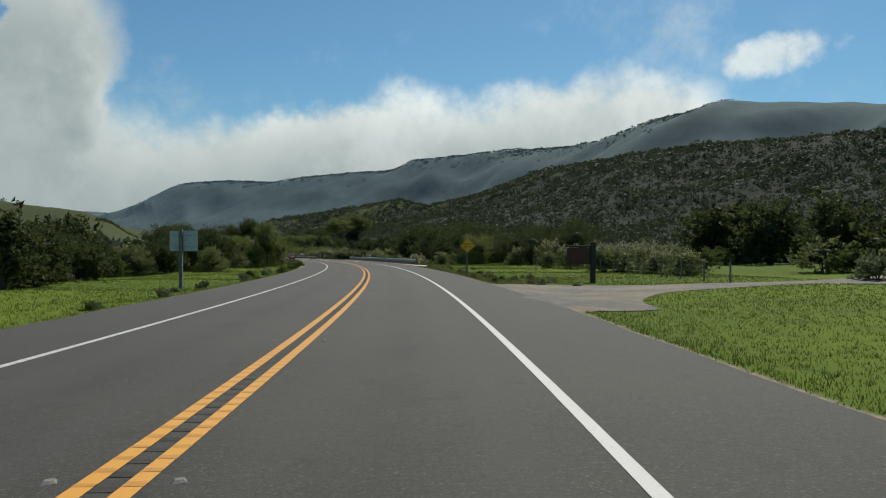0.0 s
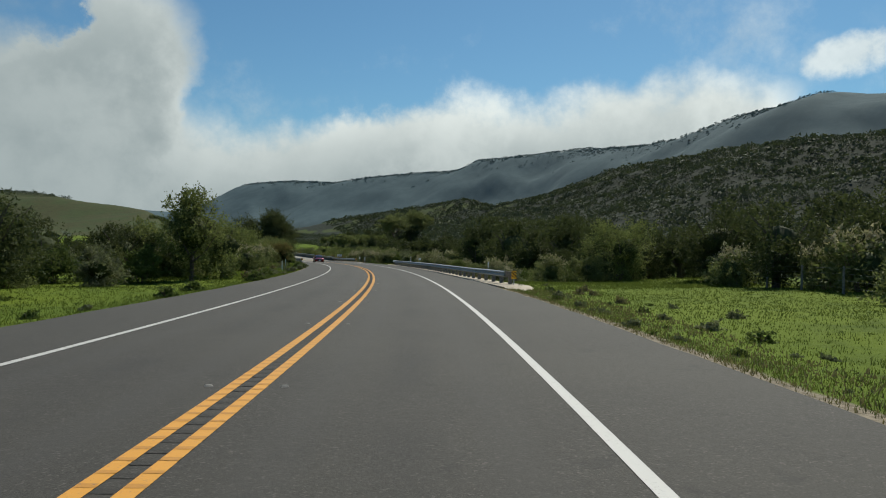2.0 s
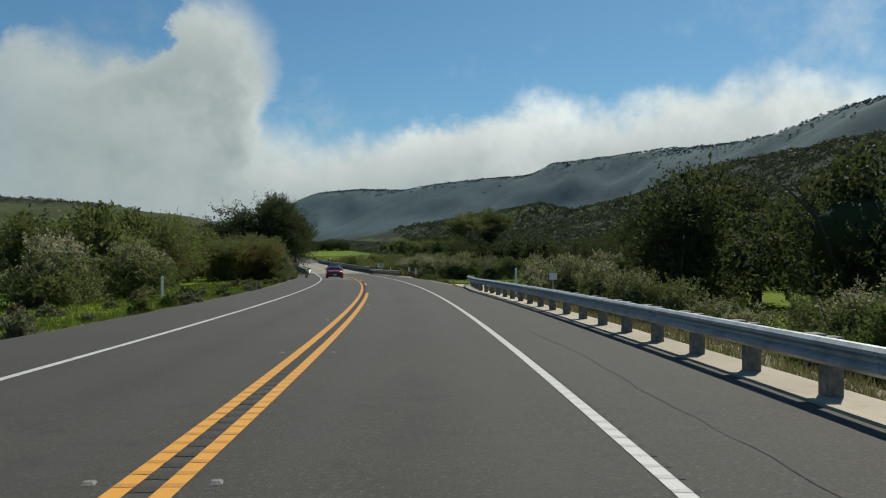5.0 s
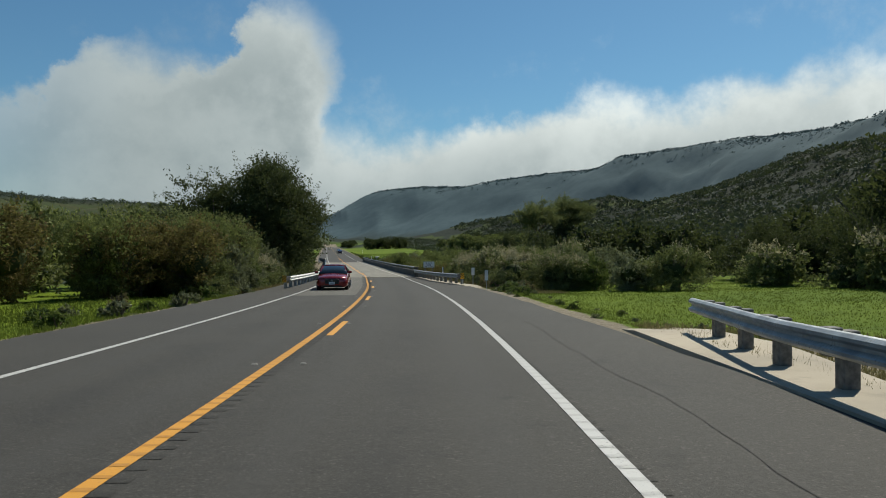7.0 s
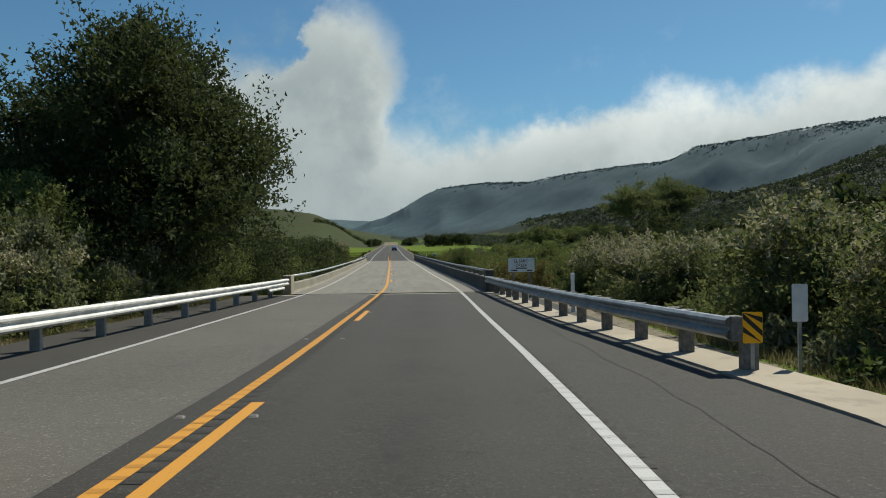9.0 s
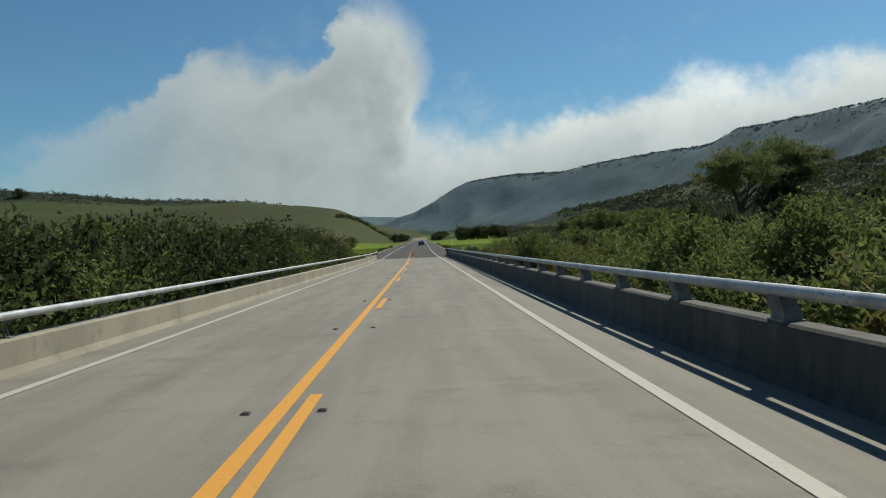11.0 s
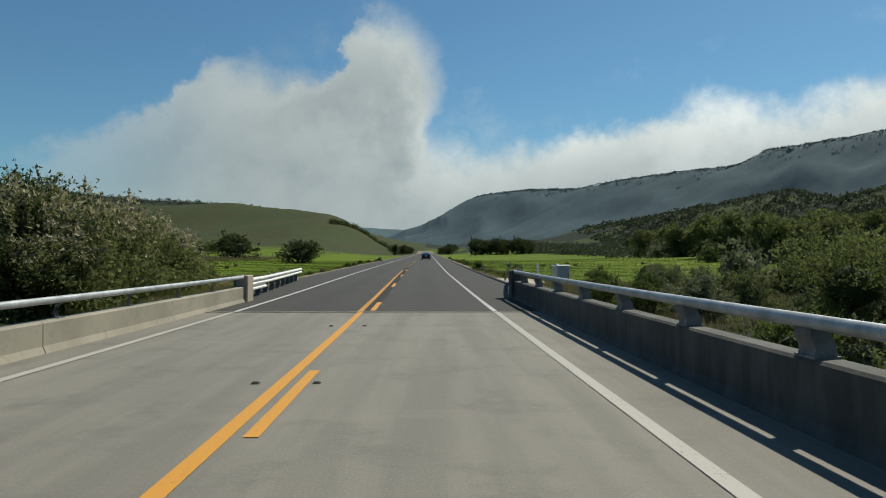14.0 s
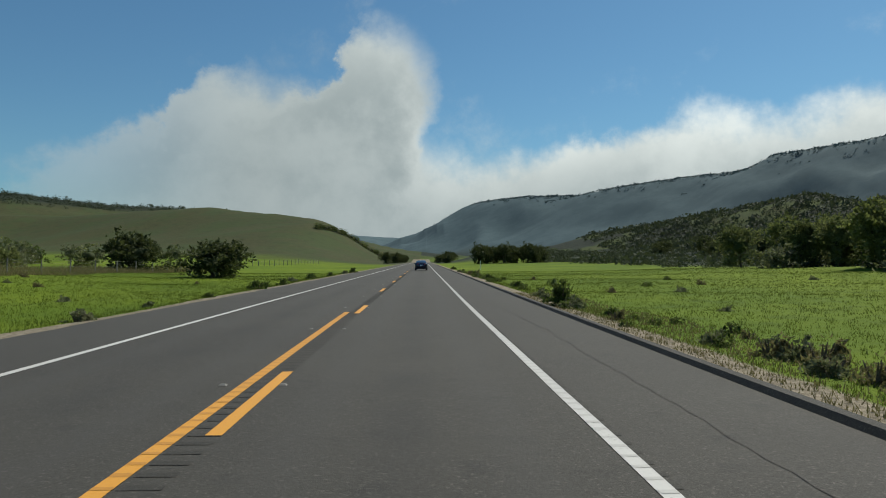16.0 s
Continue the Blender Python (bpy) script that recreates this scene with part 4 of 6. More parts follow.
FAR_WILLOWS = [make_tree(24, 2.6, 5.0, 0.21, 3800, M["willow"], 0.05, 14, 0.12), make_tree(25, 2.8, 4.4, 0.21, 3800, M["willow"], 0.05, 14, 0.12),
               make_tree(28, 2.7, 4.6, 0.21, 3800, M["brush"], 0.05, 14, 0.12)]
BLOOMS = [make_shrub(31, 1.7, 2.5, 0.075, 11500, M["brush"], M["bloom"], 1.0), make_shrub(32, 1.5, 2.1, 0.075, 10500, M["brush"], M["bloom"], 1.3),
          make_shrub(33, 2.0, 2.7, 0.080, 11500, M["brush"], M["bloom"], 0.6)]
FAR_BLOOMS = [make_shrub(34, 1.8, 2.4, 0.15, 2600, M["brush"], M["bloom"], 0.9), make_shrub(35, 1.9, 2.2, 0.15, 2600, M["brush"], M["bloom"], 0.45)]
BRUSH = [make_shrub(41, 1.8, 2.4, 0.085, 8500, M["brush"]), make_shrub(42, 1.5, 1.9, 0.085, 7500, M["weed"]), make_shrub(43, 1.6, 2.2, 0.085, 7500, M["sage"])]
FAR_BRUSH = [make_shrub(44, 1.9, 2.3, 0.20, 1000, M["brush"]), make_shrub(45, 1.7, 2.0, 0.20, 900, M["weed"]), make_shrub(46, 1.8, 2.2, 0.20, 900, M["sage"])]
WEEDS = [make_shrub(51, 0.50, 0.50, 0.09, 600, M["weed"], lump_count=6, bare=True), make_shrub(52, 0.42, 0.42, 0.08, 500, M["sage"], lump_count=5, bare=True)]
DRY = [make_shrub(53, 0.55, 0.75, 0.09, 650, M["dry"], lump_count=6, bare=True), make_shrub(54, 0.6, 0.6, 0.09, 650, M["sage"], lump_count=6, bare=True), make_shrub(55, 0.5, 0.5, 0.08, 550, M["weed"], lump_count=6, bare=True)]
OAK_L = "dark green coast live oak with a dense rounded crown"
WILLOW_L = "leafy green willow tree in a roadside thicket"
BLOOM_L = "green coyote brush bush topped with white fluffy blossom"
BRUSH_L = "dense olive green chaparral bush beside the road"
WEED_L = "small dark weed clump at the pavement's edge"


def scatter(kind, sets, y0, y1, u0, u1, count, smin, smax, label, category, group, tall=1.0, seed=1):
    """Plants over a stretch beside the road."""
    r = random.Random(seed)
    for k in range(count):
        y = y0 + (y1 - y0) * (k + r.random()) / count
        u = r.uniform(u0, u1)
        p = at(y, u)
        plant(kind, r.choice(sets), p.x, p.y, r.uniform(smin, smax), r.uniform(0, 6.28), label, category, group, tall * r.uniform(0.88, 1.12))


# left of the bend: oak and brush behind a strip of grass
scatter("oak_tree", SMALL_OAKS, -330, -238, -44, -31, 24, 1.0, 1.5, OAK_L, "tree", "oaks along the left of the bend", seed=2)
scatter("flowering_bush", FAR_BLOOMS, -318, -235, -29, -24, 20, 0.8, 1.2, BLOOM_L, "bush", "brush along the left of the bend", seed=3)
scatter("bush", BRUSH, -262, -228, -22, -13.5, 20, 0.7, 1.2, BRUSH_L, "bush", "brush along the left of the bend", seed=4)
scatter("oak_tree", SMALL_OAKS, -296, -250, -25, -17.5, 22, 0.55, 0.85, OAK_L, "tree", "low oaks along the left of the bend", seed=86)
scatter("oak_tree", NEAR_OAKS, -250, -226, -24, -14.5, 13, 0.85, 1.15, OAK_L, "tree", "oaks at the bend", seed=80)
for k, (x, y, s) in enumerate([(-28.0, -226.0, 1.15), (-26.0, -222.5, 0.95), (-31.0, -221.0, 1.0)]):
    plant("willow_tree", WILLOWS[k], x, y, s, k * 1.7, "light green willow tree standing over roadside brush", "tree", "willows at the bend")
scatter("flowering_bush", BLOOMS, -224, -166, -17, -12.0, 26, 0.9, 1.3, BLOOM_L, "bush", "brush along the left of the bend", seed=5)
scatter("bush", FAR_BRUSH, -226, -150, -28, -17, 20, 0.9, 1.5, BRUSH_L, "bush", "brush along the left of the bend", seed=6)
scatter("willow_tree", WILLOWS, -172, -138, -19.5, -14.5, 18, 0.85, 1.15, WILLOW_L, "tree", "willow hedge before the bridge", seed=7)
scatter("willow_tree", WILLOWS, -138, -111, -14, -9.6, 17, 0.8, 1.1, WILLOW_L, "tree", "willow hedge before the bridge", seed=91)
scatter("willow_tree", FAR_WILLOWS, -170, -112, -24, -15, 18, 0.95, 1.3, WILLOW_L, "tree", "willow hedge before the bridge", seed=40)
scatter("bush", BRUSH, -137, -112, -9.5, -7.8, 13, 0.5, 0.8, BRUSH_L, "bush", "brush below the willow hedge", seed=8)
plant("oak_tree", BIG_OAKS[0], -9.2, -105.0, 1.40, 0.4, "tall dark live oak standing beside the bridge", "tree", "")
plant("oak_tree", BIG_OAKS[1], -14.5, -101.5, 1.40, 2.4, "tall dark live oak standing beside the bridge", "tree", "")
scatter("flowering_bush", BLOOMS, -126, -101, -10.5, -7.2, 14, 0.75, 1.1, BLOOM_L, "bush", "brush behind the white guard rail", seed=9)

# right of the bend: brush below the guard rail, trees behind
scatter("bush", FAR_BRUSH, -285, -232, 24, 40, 16, 0.9, 1.4, BRUSH_L, "bush", "brush behind the right-hand meadow", seed=10)
scatter("flowering_bush", FAR_BLOOMS, -275, -230, 20, 26, 18, 0.8, 1.2, BLOOM_L, "bush", "brush behind the right-hand meadow", seed=11)
scatter("oak_tree", SMALL_OAKS, -340, -228, 40, 66, 34, 1.1, 1.7, OAK_L, "tree", "oaks behind the right-hand meadow", seed=12)
scatter("oak_tree", NEAR_OAKS, -242, -200, 20, 30, 18, 0.85, 1.25, OAK_L, "tree", "oaks behind the guard rail", seed=13)
scatter("willow_tree", WILLOWS[:2], -226, -206, 18, 22, 3, 0.9, 1.1, WILLOW_L, "tree", "willows behind the guard rail", seed=90)
scatter("flowering_bush", BLOOMS, -226, -168, 10, 14, 20, 0.6, 0.95, BLOOM_L, "bush", "brush behind the guard rail", seed=14)
scatter("bush", BRUSH, -228, -168, 9, 17, 26, 0.6, 1.0, BRUSH_L, "bush", "brush behind the guard rail", seed=15)
scatter("flowering_bush", BLOOMS, -187, -166, 9.8, 12.0, 8, 0.75, 0.95, BLOOM_L, "bush", "brush behind the guard rail", seed=87)
scatter("oak_tree", OAKS, -194, -164, 18, 31, 10, 0.9, 1.15, OAK_L, "tree", "tall oaks behind the guard rail", seed=16)
scatter("willow_tree", [WILLOWS[3], WILLOWS[4], WILLOWS[4]], -139, -122, -13.5, -9.6, 11, 1.0, 1.25, WILLOW_L, "tree", "willow hedge before the bridge", seed=77)
scatter("oak_tree", NEAR_OAKS, -160, -118, 27, 35, 28, 0.8, 1.15, OAK_L, "tree", "dense oaks behind the small meadow", seed=78)
scatter("oak_tree", OAKS, -166, -116, 34, 44, 16, 0.85, 1.2, OAK_L, "tree", "tall oaks behind the small meadow", seed=92)
scatter("oak_tree", SMALL_OAKS, -164, -112, 36, 50, 22, 1.1, 1.6, OAK_L, "tree", "oaks behind the small meadow", seed=17)
scatter("flowering_bush", FAR_BLOOMS, -150, -114, 22, 28, 12, 0.8, 1.2, BLOOM_L, "bush", "brush behind the small meadow", seed=18)
scatter("flowering_bush", BLOOMS, -131, -98, 8.6, 14, 34, 0.85, 1.15, BLOOM_L, "bush", "brush behind the guard rail at the bridge", seed=19)
scatter("bush", BRUSH, -137, -100, 11, 20, 24, 0.9, 1.3, BRUSH_L, "bush", "brush behind the guard rail at the bridge", seed=20)
scatter("oak_tree", SMALL_OAKS, -108, -84, 19, 34, 9, 1.0, 1.5, OAK_L, "tree", "oaks beside the creek", seed=21)

# in the creek bed, both sides of the bridge
def canopy_row(sets, y0, y1, u0, u1, count, top, group, seed, bump=0.6, kind="willow_tree", label=WILLOW_L):
    """Trees whose tops reach about one height over the creek bed."""
    r = random.Random(seed)
    for k in range(count):
        p = at(y0 + (y1 - y0) * (k + r.random()) / count, r.uniform(u0, u1))
        s = (top + r.uniform(-bump, bump) - float(land(p.x, p.y))) / 4.7
        plant(kind, r.choice(sets), p.x, p.y, max(0.6, min(1.75, s)), r.uniform(0, 6.28), label, "tree", group)


canopy_row(NEAR_OAKS, -98, 2, -14.5, -9.8, 34, 3.6, "oaks left in the creek bed", 59, 0.7, "oak_tree", OAK_L)
canopy_row([WILLOWS[1], WILLOWS[4]], -98, 4, -15.0, -9.4, 24, 2.3, "willows left in the creek bed", 60)
canopy_row(FAR_WILLOWS, -98, 8, -30, -15, 46, 3.3, "willows left in the creek bed", 61)
canopy_row([WILLOWS[0], WILLOWS[1], WILLOWS[2], WILLOWS[0], WILLOWS[3]], -97, -2, 8.8, 16, 46, 1.4, "willows right in the creek bed", 62, 0.9)
canopy_row(FAR_WILLOWS, -96, 4, 16, 46, 92, 2.0, "willows right in the creek bed", 63, 1.0)
scatter("oak_tree", NEAR_OAKS, 0, 16, -15, -11.5, 7, 0.8, 1.0, OAK_L, "tree", "oaks at the bridge's far end", seed=81)
scatter("oak_tree", SMALL_OAKS, -92, -12, -48, -28, 22, 1.4, 1.9, OAK_L, "tree", "oaks in the creek bed", seed=23)
scatter("flowering_bush", BLOOMS, 1, 18, -11.8, -9.0, 12, 1.15, 1.55, BLOOM_L, "bush", "brush at the bridge's far end", seed=24)
scatter("bush", FAR_BRUSH, -26, 14, 11, 46, 44, 0.8, 1.3, BRUSH_L, "bush", "brush at the bridge's far end", seed=43)
scatter("oak_tree", SMALL_OAKS, -70, 14, 50, 84, 24, 1.0, 1.5, OAK_L, "tree", "oaks in the creek bed", seed=27)
plant("oak_tree", OAKS[1], 34, -44, 1.45, 0.2, "tall dark live oak standing over the creek", "tree", "")
OPEN_OAK = make_tree(61, 5.2, 9.4, 0.17, 15000, M["brush"], 0.50, 9, 0.34, 1.2, True)
plant("oak_tree", OPEN_OAK, 62, 42, 1.70, 2.2, "tall open-crowned live oak above a willow thicket", "tree", "")
plant("oak_tree", OPEN_OAK, 73, 50, 1.85, 4.4, "tall open-crowned live oak above a willow thicket", "tree", "")
plant("oak_tree", OAKS[1], 70, 44, 1.45, 1.4, "dense dark live oak above a willow thicket", "tree", "")
plant("oak_tree", OAKS[0], 48, 30, 0.95, 1.2, "spreading live oak above a willow thicket", "tree", "")
scatter("bush", [BRUSH[2], BRUSH[0]], 10, 27, 11.5, 22, 14, 0.35, 0.6, BRUSH_L, "bush", "brush behind the flared guard rail", seed=82)
scatter("bush", BRUSH, -16, 6, 7.5, 14, 14, 0.5, 0.8, BRUSH_L, "bush", "brush at the bridge's far end", seed=28)
scatter("willow_tree", FAR_WILLOWS, 70, 118, 42, 64, 56, 0.95, 1.35, WILLOW_L, "tree", "willow thicket beside the meadow", seed=29)

scatter("bush", [BRUSH[2], BRUSH[0]], -136, -108, -11, -7.8, 16, 0.9, 1.25, BRUSH_L, "bush", "brush behind the white guard rail", seed=64)
scatter("bush", FAR_BRUSH, 66, 116, 40, 60, 20, 1.0, 1.6, BRUSH_L, "bush", "brush in the willow thicket", seed=65)

# past the bridge
plant("oak_tree", SMALL_OAKS[0], -33.5, 113, 1.45, 0.3, "lone dark round oak in a green meadow", "tree", "lone oaks", 0.78, 0.7)
plant("oak_tree", SMALL_OAKS[1], -18.2, 95, 1.25, 1.3, "lone dark round oak in a green meadow", "tree", "lone oaks", 0.78, 0.7)
for k in range(9):
    plant("oak_tree", SMALL_OAKS[k % 3], 22 + k * 3.0, 284 + (k * 37) % 11, 1.5, k, "dark live oak in a small grove by the road", "tree", "oak grove")
plant("oak_tree", OAKS[0], -428.0, 704.0, 2.3, 0.6, "lone dark live oak on a green hilltop", "tree", "", 0.66, 0.6)
for k in range(22):
    plant("bush", FAR_BRUSH[k % 3], -58 + k * 1.75, 432 + k * 4.3, 1.5 + 0.3 * math.sin(k * 2.1), k, "dark bush in a hedge down the hill's end", "bush", "hedge down the hill")
scatter("bush", FAR_BRUSH, 60, 230, -74, -48, 16, 1.0, 1.7, BRUSH_L, "bush", "brush at the foot of the left hill", seed=30)
scatter("bush", FAR_BRUSH, 44, 125, -56, -40, 40, 0.9, 1.5, BRUSH_L, "bush", "brush at the foot of the left hill", seed=50)
scatter("oak_tree", SMALL_OAKS, 330, 560, -14, -10, 8, 1.0, 1.3, OAK_L, "tree", "trees far along the road", seed=31)
scatter("oak_tree", SMALL_OAKS, 380, 600, 11, 22, 9, 1.0, 1.3, OAK_L, "tree", "trees far along the road", seed=32)
scatter("oak_tree", SMALL_OAKS, 130, 330, 70, 130, 26, 1.0, 1.6, OAK_L, "tree", "trees at the foot of the hills", seed=42)

# weeds at the pavement's edges
scatter("weed", WEEDS, -330, -240, -8.4, -6.9, 24, 0.6, 1.3, WEED_L, "weed", "weeds along the pavement", seed=33)
scatter("weed", WEEDS, -232, -130, -8.0, -6.7, 34, 0.8, 1.5, WEED_L, "weed", "weeds along the pavement", seed=34)
scatter("weed", WEEDS, -288, -244, 6.9, 9.4, 44, 0.25, 0.7, WEED_L, "weed", "weeds along the pavement", seed=35)
scatter("weed", WEEDS, -158, -132, 6.9, 9.0, 26, 0.25, 0.65, WEED_L, "weed", "weeds along the pavement", seed=36)
scatter("weed", WEEDS, 24, 120, -8.2, -6.8, 16, 0.6, 1.4, WEED_L, "weed", "weeds along the pavement", seed=37)
scatter("weed", WEEDS, 40, 150, 6.9, 8.8, 12, 0.6, 1.2, WEED_L, "weed", "weeds along the kerb", seed=38)
DRY_L = "dry brown and green weeds on a dusty verge"
scatter("weed", DRY, 28.5, 45, 7.0, 9.6, 24, 0.35, 0.8, DRY_L, "weed", "dry weeds on the verge", seed=51)
scatter("weed", DRY, 45, 120, 6.9, 8.6, 20, 0.5, 1.0, DRY_L, "weed", "dry weeds on the verge", seed=52)
scatter("weed", DRY, -290, -236, 7.2, 11.0, 40, 0.3, 0.8, DRY_L, "weed", "dry weeds on the verge", seed=53)
scatter("weed", DRY, -138, -122, 7.6, 10.0, 34, 0.7, 1.4, DRY_L, "weed", "dry weeds on the verge", seed=54)
scatter("weed", DRY, -226, -128, -10.5, -8.2, 26, 0.6, 1.2, DRY_L, "weed", "dry weeds on the verge", seed=55)
scatter("weed", DRY, -232, -162, 8.0, 10.5, 30, 0.8, 1.5, DRY_L, "weed", "dry weeds below the guard rail", seed=56)
scatter("weed", DRY, 30, 90, -30, -9, 12, 0.4, 0.8, DRY_L, "weed", "weeds in the meadow", seed=57)
scatter("weed", DRY, 36, 90, 10, 34, 12, 0.4, 0.9, DRY_L, "weed", "weeds in the meadow", seed=58)
p = at(50, 7.0)
plant("bush", WEEDS[0], p.x, p.y, 1.3, 0.5, "round dark bush growing beside the asphalt kerb", "bush", "", 1.5)


# ---- grass, hill scrub ----
def build_grass(name, y0, y1, u0, u1, count, tall, seed, label, mat):
    """Tufts of bent blades."""
    rng = np.random.default_rng(seed)
    ys = rng.uniform(y0, y1, count)
    k = rng.random(count) ** 1.6
    us = u0 + (u1 - u0) * k
    xs = road_x(ys) + us
    free = ~on_side_road(xs, ys)
    xs, ys, k = xs[free], ys[free], k[free]
    count = len(xs)
    zs = land(xs, ys)
    n = 3
    base = np.repeat(np.stack([xs, ys, zs], -1), n, 0) + np.concatenate([rng.normal(size=(count * n, 2)) * 0.07, np.zeros((count * n, 1))], 1)
    h = 0.72 * tall * rng.uniform(0.3, 0.95, (count * n, 1)) * np.repeat(0.6 + 0.6 * rng.random((count, 1)), n, 0)
    a = rng.uniform(0, 6.28, count * n)
    side = np.stack([np.cos(a), np.sin(a), 0 * a], -1) * 0.009 * (1 + np.repeat(k, n)[:, None] * 1.6)
    lean = np.concatenate([rng.normal(size=(count * n, 2)) * 0.35, np.ones((count * n, 1))], 1) * h
    verts = np.stack([base - side, base + side, base + lean], 1).reshape(-1, 3)
    ob = raw(name, verts.tolist(), np.arange(len(verts)).reshape(-1, 3).tolist(), mat)
    return tagged(ob, label, "grass", kind="stuff")


def on_side_road(x, y):
    """Inside the gravel side road that leaves the bend to the right."""
    v = (x + 33.0) * 0.9965 + (y + 296.5) * 0.083
    off = -(x + 33.0) * 0.083 + (y + 296.5) * 0.9965
    return (v > -6) & (np.abs(off - 0.6) < 2.3 + 8.0 * np.exp(-np.clip(v, 0, 99) / 4.5))


GL = "bright green spring grass along the road"
build_grass("grass", -318, -240, 7.2, 30, 34000, 0.15, 61, "green weedy meadow grass beside the road", M["dull_grass"])
build_grass("grass", -325, -226, -7.2, -26, 26000, 0.17, 62, "green weedy meadow grass beside the road", M["dull_grass"])
build_grass("grass", -226, -120, -7.0, -15, 26000, 0.26, 63, GL, M["grass"])
build_grass("grass", -242, -226, 7.8, 24, 12000, 0.22, 67, "green weedy meadow grass beside the road", M["dull_grass"])
DL = "dry brown weeds and stalks on a bare bank"
build_grass("dry_grass", -230, -158, 7.5, 12, 14000, 0.34, 68, DL, M["dry"])
build_grass("dry_grass", -137, -101, 7.4, 11, 9000, 0.30, 69, DL, M["dry"])
build_grass("dry_grass", -300, -240, 6.9, 9.5, 5000, 0.16, 70, DL, M["dry"])
build_grass("dry_grass", 28, 60, 6.6, 9.5, 2600, 0.15, 75, DL, M["dry"])
build_grass("dry_grass", -135, -101, -6.4, -9, 5000, 0.28, 76, DL, M["dry"])
build_grass("grass", -162, -126, 7.4, 30, 20000, 0.12, 64, GL, M["grass"])
build_grass("grass", 20, 120, -7.2, -40, 36000, 0.17, 65, GL, M["grass"])
build_grass("dry_grass", 34, 140, -28, -37, 9000, 0.95, 88, "tall brown weeds along a fence", M["dry"])
build_grass("dry_grass", 3, 36, -7.5, -17, 5000, 0.45, 89, DL, M["dry"])
build_grass("dry_grass", -6, 24, 8.2, 30, 14000, 0.50, 83, "brown and olive weeds on the creek bank", M["dry"])
build_grass("dry_grass", 2, 30, 9.3, 14, 5000, 0.26, 84, DL, M["dry"])
build_grass("grass", 2, 22, -7.0, -30, 12000, 0.20, 85, GL, M["grass"])
build_grass("grass", 26, 130, 7.2, 42, 40000, 0.17, 66, GL, M["grass"])


def build_scrub(name, count, seed, pick, size, label, mat, flat=0.6, sprays=16, leaf=0.42):
    """Shrubs and trees on the far slopes: domes of loose leaf sprays that follow the fall of the ground."""
    rng = np.random.default_rng(seed)
    x, y = pick(rng, count)
    n = len(x)
    s = size * rng.uniform(0.35, 1.1, (n, 1, 1)) * (0.65 + 1.0 * rng.random((n, 1, 1)) ** 3)
    d = rng.normal(size=(n, sprays, 3))
    d /= np.linalg.norm(d, axis=2)[..., None]
    d[..., 2] = np.abs(d[..., 2])
    p = d * np.array([1, 1, flat]) * rng.uniform(0.55, 1.08, (n, sprays, 1))
    along = rng.normal(size=p.shape) + d * 0.4
    along /= np.linalg.norm(along, axis=2)[..., None]
    across = np.cross(along, rng.normal(size=p.shape))
    across /= np.linalg.norm(across, axis=2)[..., None]
    l = leaf * rng.uniform(0.55, 1.35, (n, sprays, 1))
    v = np.stack([p - along * l * 0.5 - across * l * 0.42, p - along * l * 0.3 + across * l * 0.5, p + along * l * 0.8], 2) * s[..., None]
    slope_x, slope_y = (land(x + 6, y) - land(x - 6, y)) / 12, (land(x, y + 6) - land(x, y - 6)) / 12
    v[..., 2] += v[..., 0] * slope_x[:, None, None] + v[..., 1] * slope_y[:, None, None]
    v += np.stack([x, y, land(x, y)], -1)[:, None, None]
    ob = raw(name, v.reshape(-1, 3).tolist(), np.arange(n * sprays * 3).reshape(-1, 3).tolist(), mat)
    return tagged(ob, label, "scrub", kind="stuff")


def right_slopes(rng, count):
    x, y = rng.uniform(150, 700, count * 3), rng.uniform(-350, 720, count * 3)
    keep = (hills(x, y, RIDGES[1:3]) > 5) & (hills(x, y, RIDGES[:1]) * (0.75 + 0.25 * rng.random(len(x))) < hills(x, y, RIDGES[1:3])) & (rough(x, y, 26.0) + rng.normal(size=len(x)) * 0.35 > -0.75)
    return x[keep][:count], y[keep][:count]


def valley_right(rng, count):
    y = rng.uniform(-330, 520, count * 2)
    x = road_x(y) + 46 + 190 * rng.random(count * 2) ** 1.4
    keep = np.abs(rough(x, y, 40.0)) < 2
    return x[keep][:count], y[keep][:count]


def far_ridge(rng, count):
    """Trees along the crest line."""
    line = np.array(RIDGES[0][0][:11], float)
    long_ = np.hypot(*(line[1:, :2] - line[:-1, :2]).T)
    k = rng.choice(len(long_), count, p=long_ / long_.sum())
    t = rng.random((count, 1))
    p = line[k] * (1 - t) + line[k + 1] * t
    off = rng.normal(size=count)
    return p[:, 0] + off * 30 - 12, p[:, 1] + rng.normal(size=count) * 16


def left_slopes(rng, count):
    y = rng.uniform(-330, 900, count * 4)
    x = road_x(y) - 30 - 670 * rng.random(count * 4) ** 1.5
    keep = (hills(x, y) > 54) | ((y < 25) & (x > -140 - 0.2 * np.abs(y)))
    return x[keep][:count], y[keep][:count]


build_scrub("hill_scrub", 22000, 71, right_slopes, 4.4, "dark green chaparral covering the steep hillside", M["scrub"], 0.6, 18, 0.36)
build_scrub("valley_scrub", 6500, 72, valley_right, 2.6, "dark oak and brush on the valley floor", M["scrub"], 0.8, 60, 0.17)
build_scrub("ridge_scrub", 6000, 73, far_ridge, 3.2, "chaparral on the far ridge, tinted grey-blue for haze", M["haze_far"], 0.8, 12, 0.5)
build_scrub("left_hill_scrub", 5000, 74, left_slopes, 3.6, "dark oak woodland on the left-hand hills", M["scrub"], 0.9, 34, 0.26)


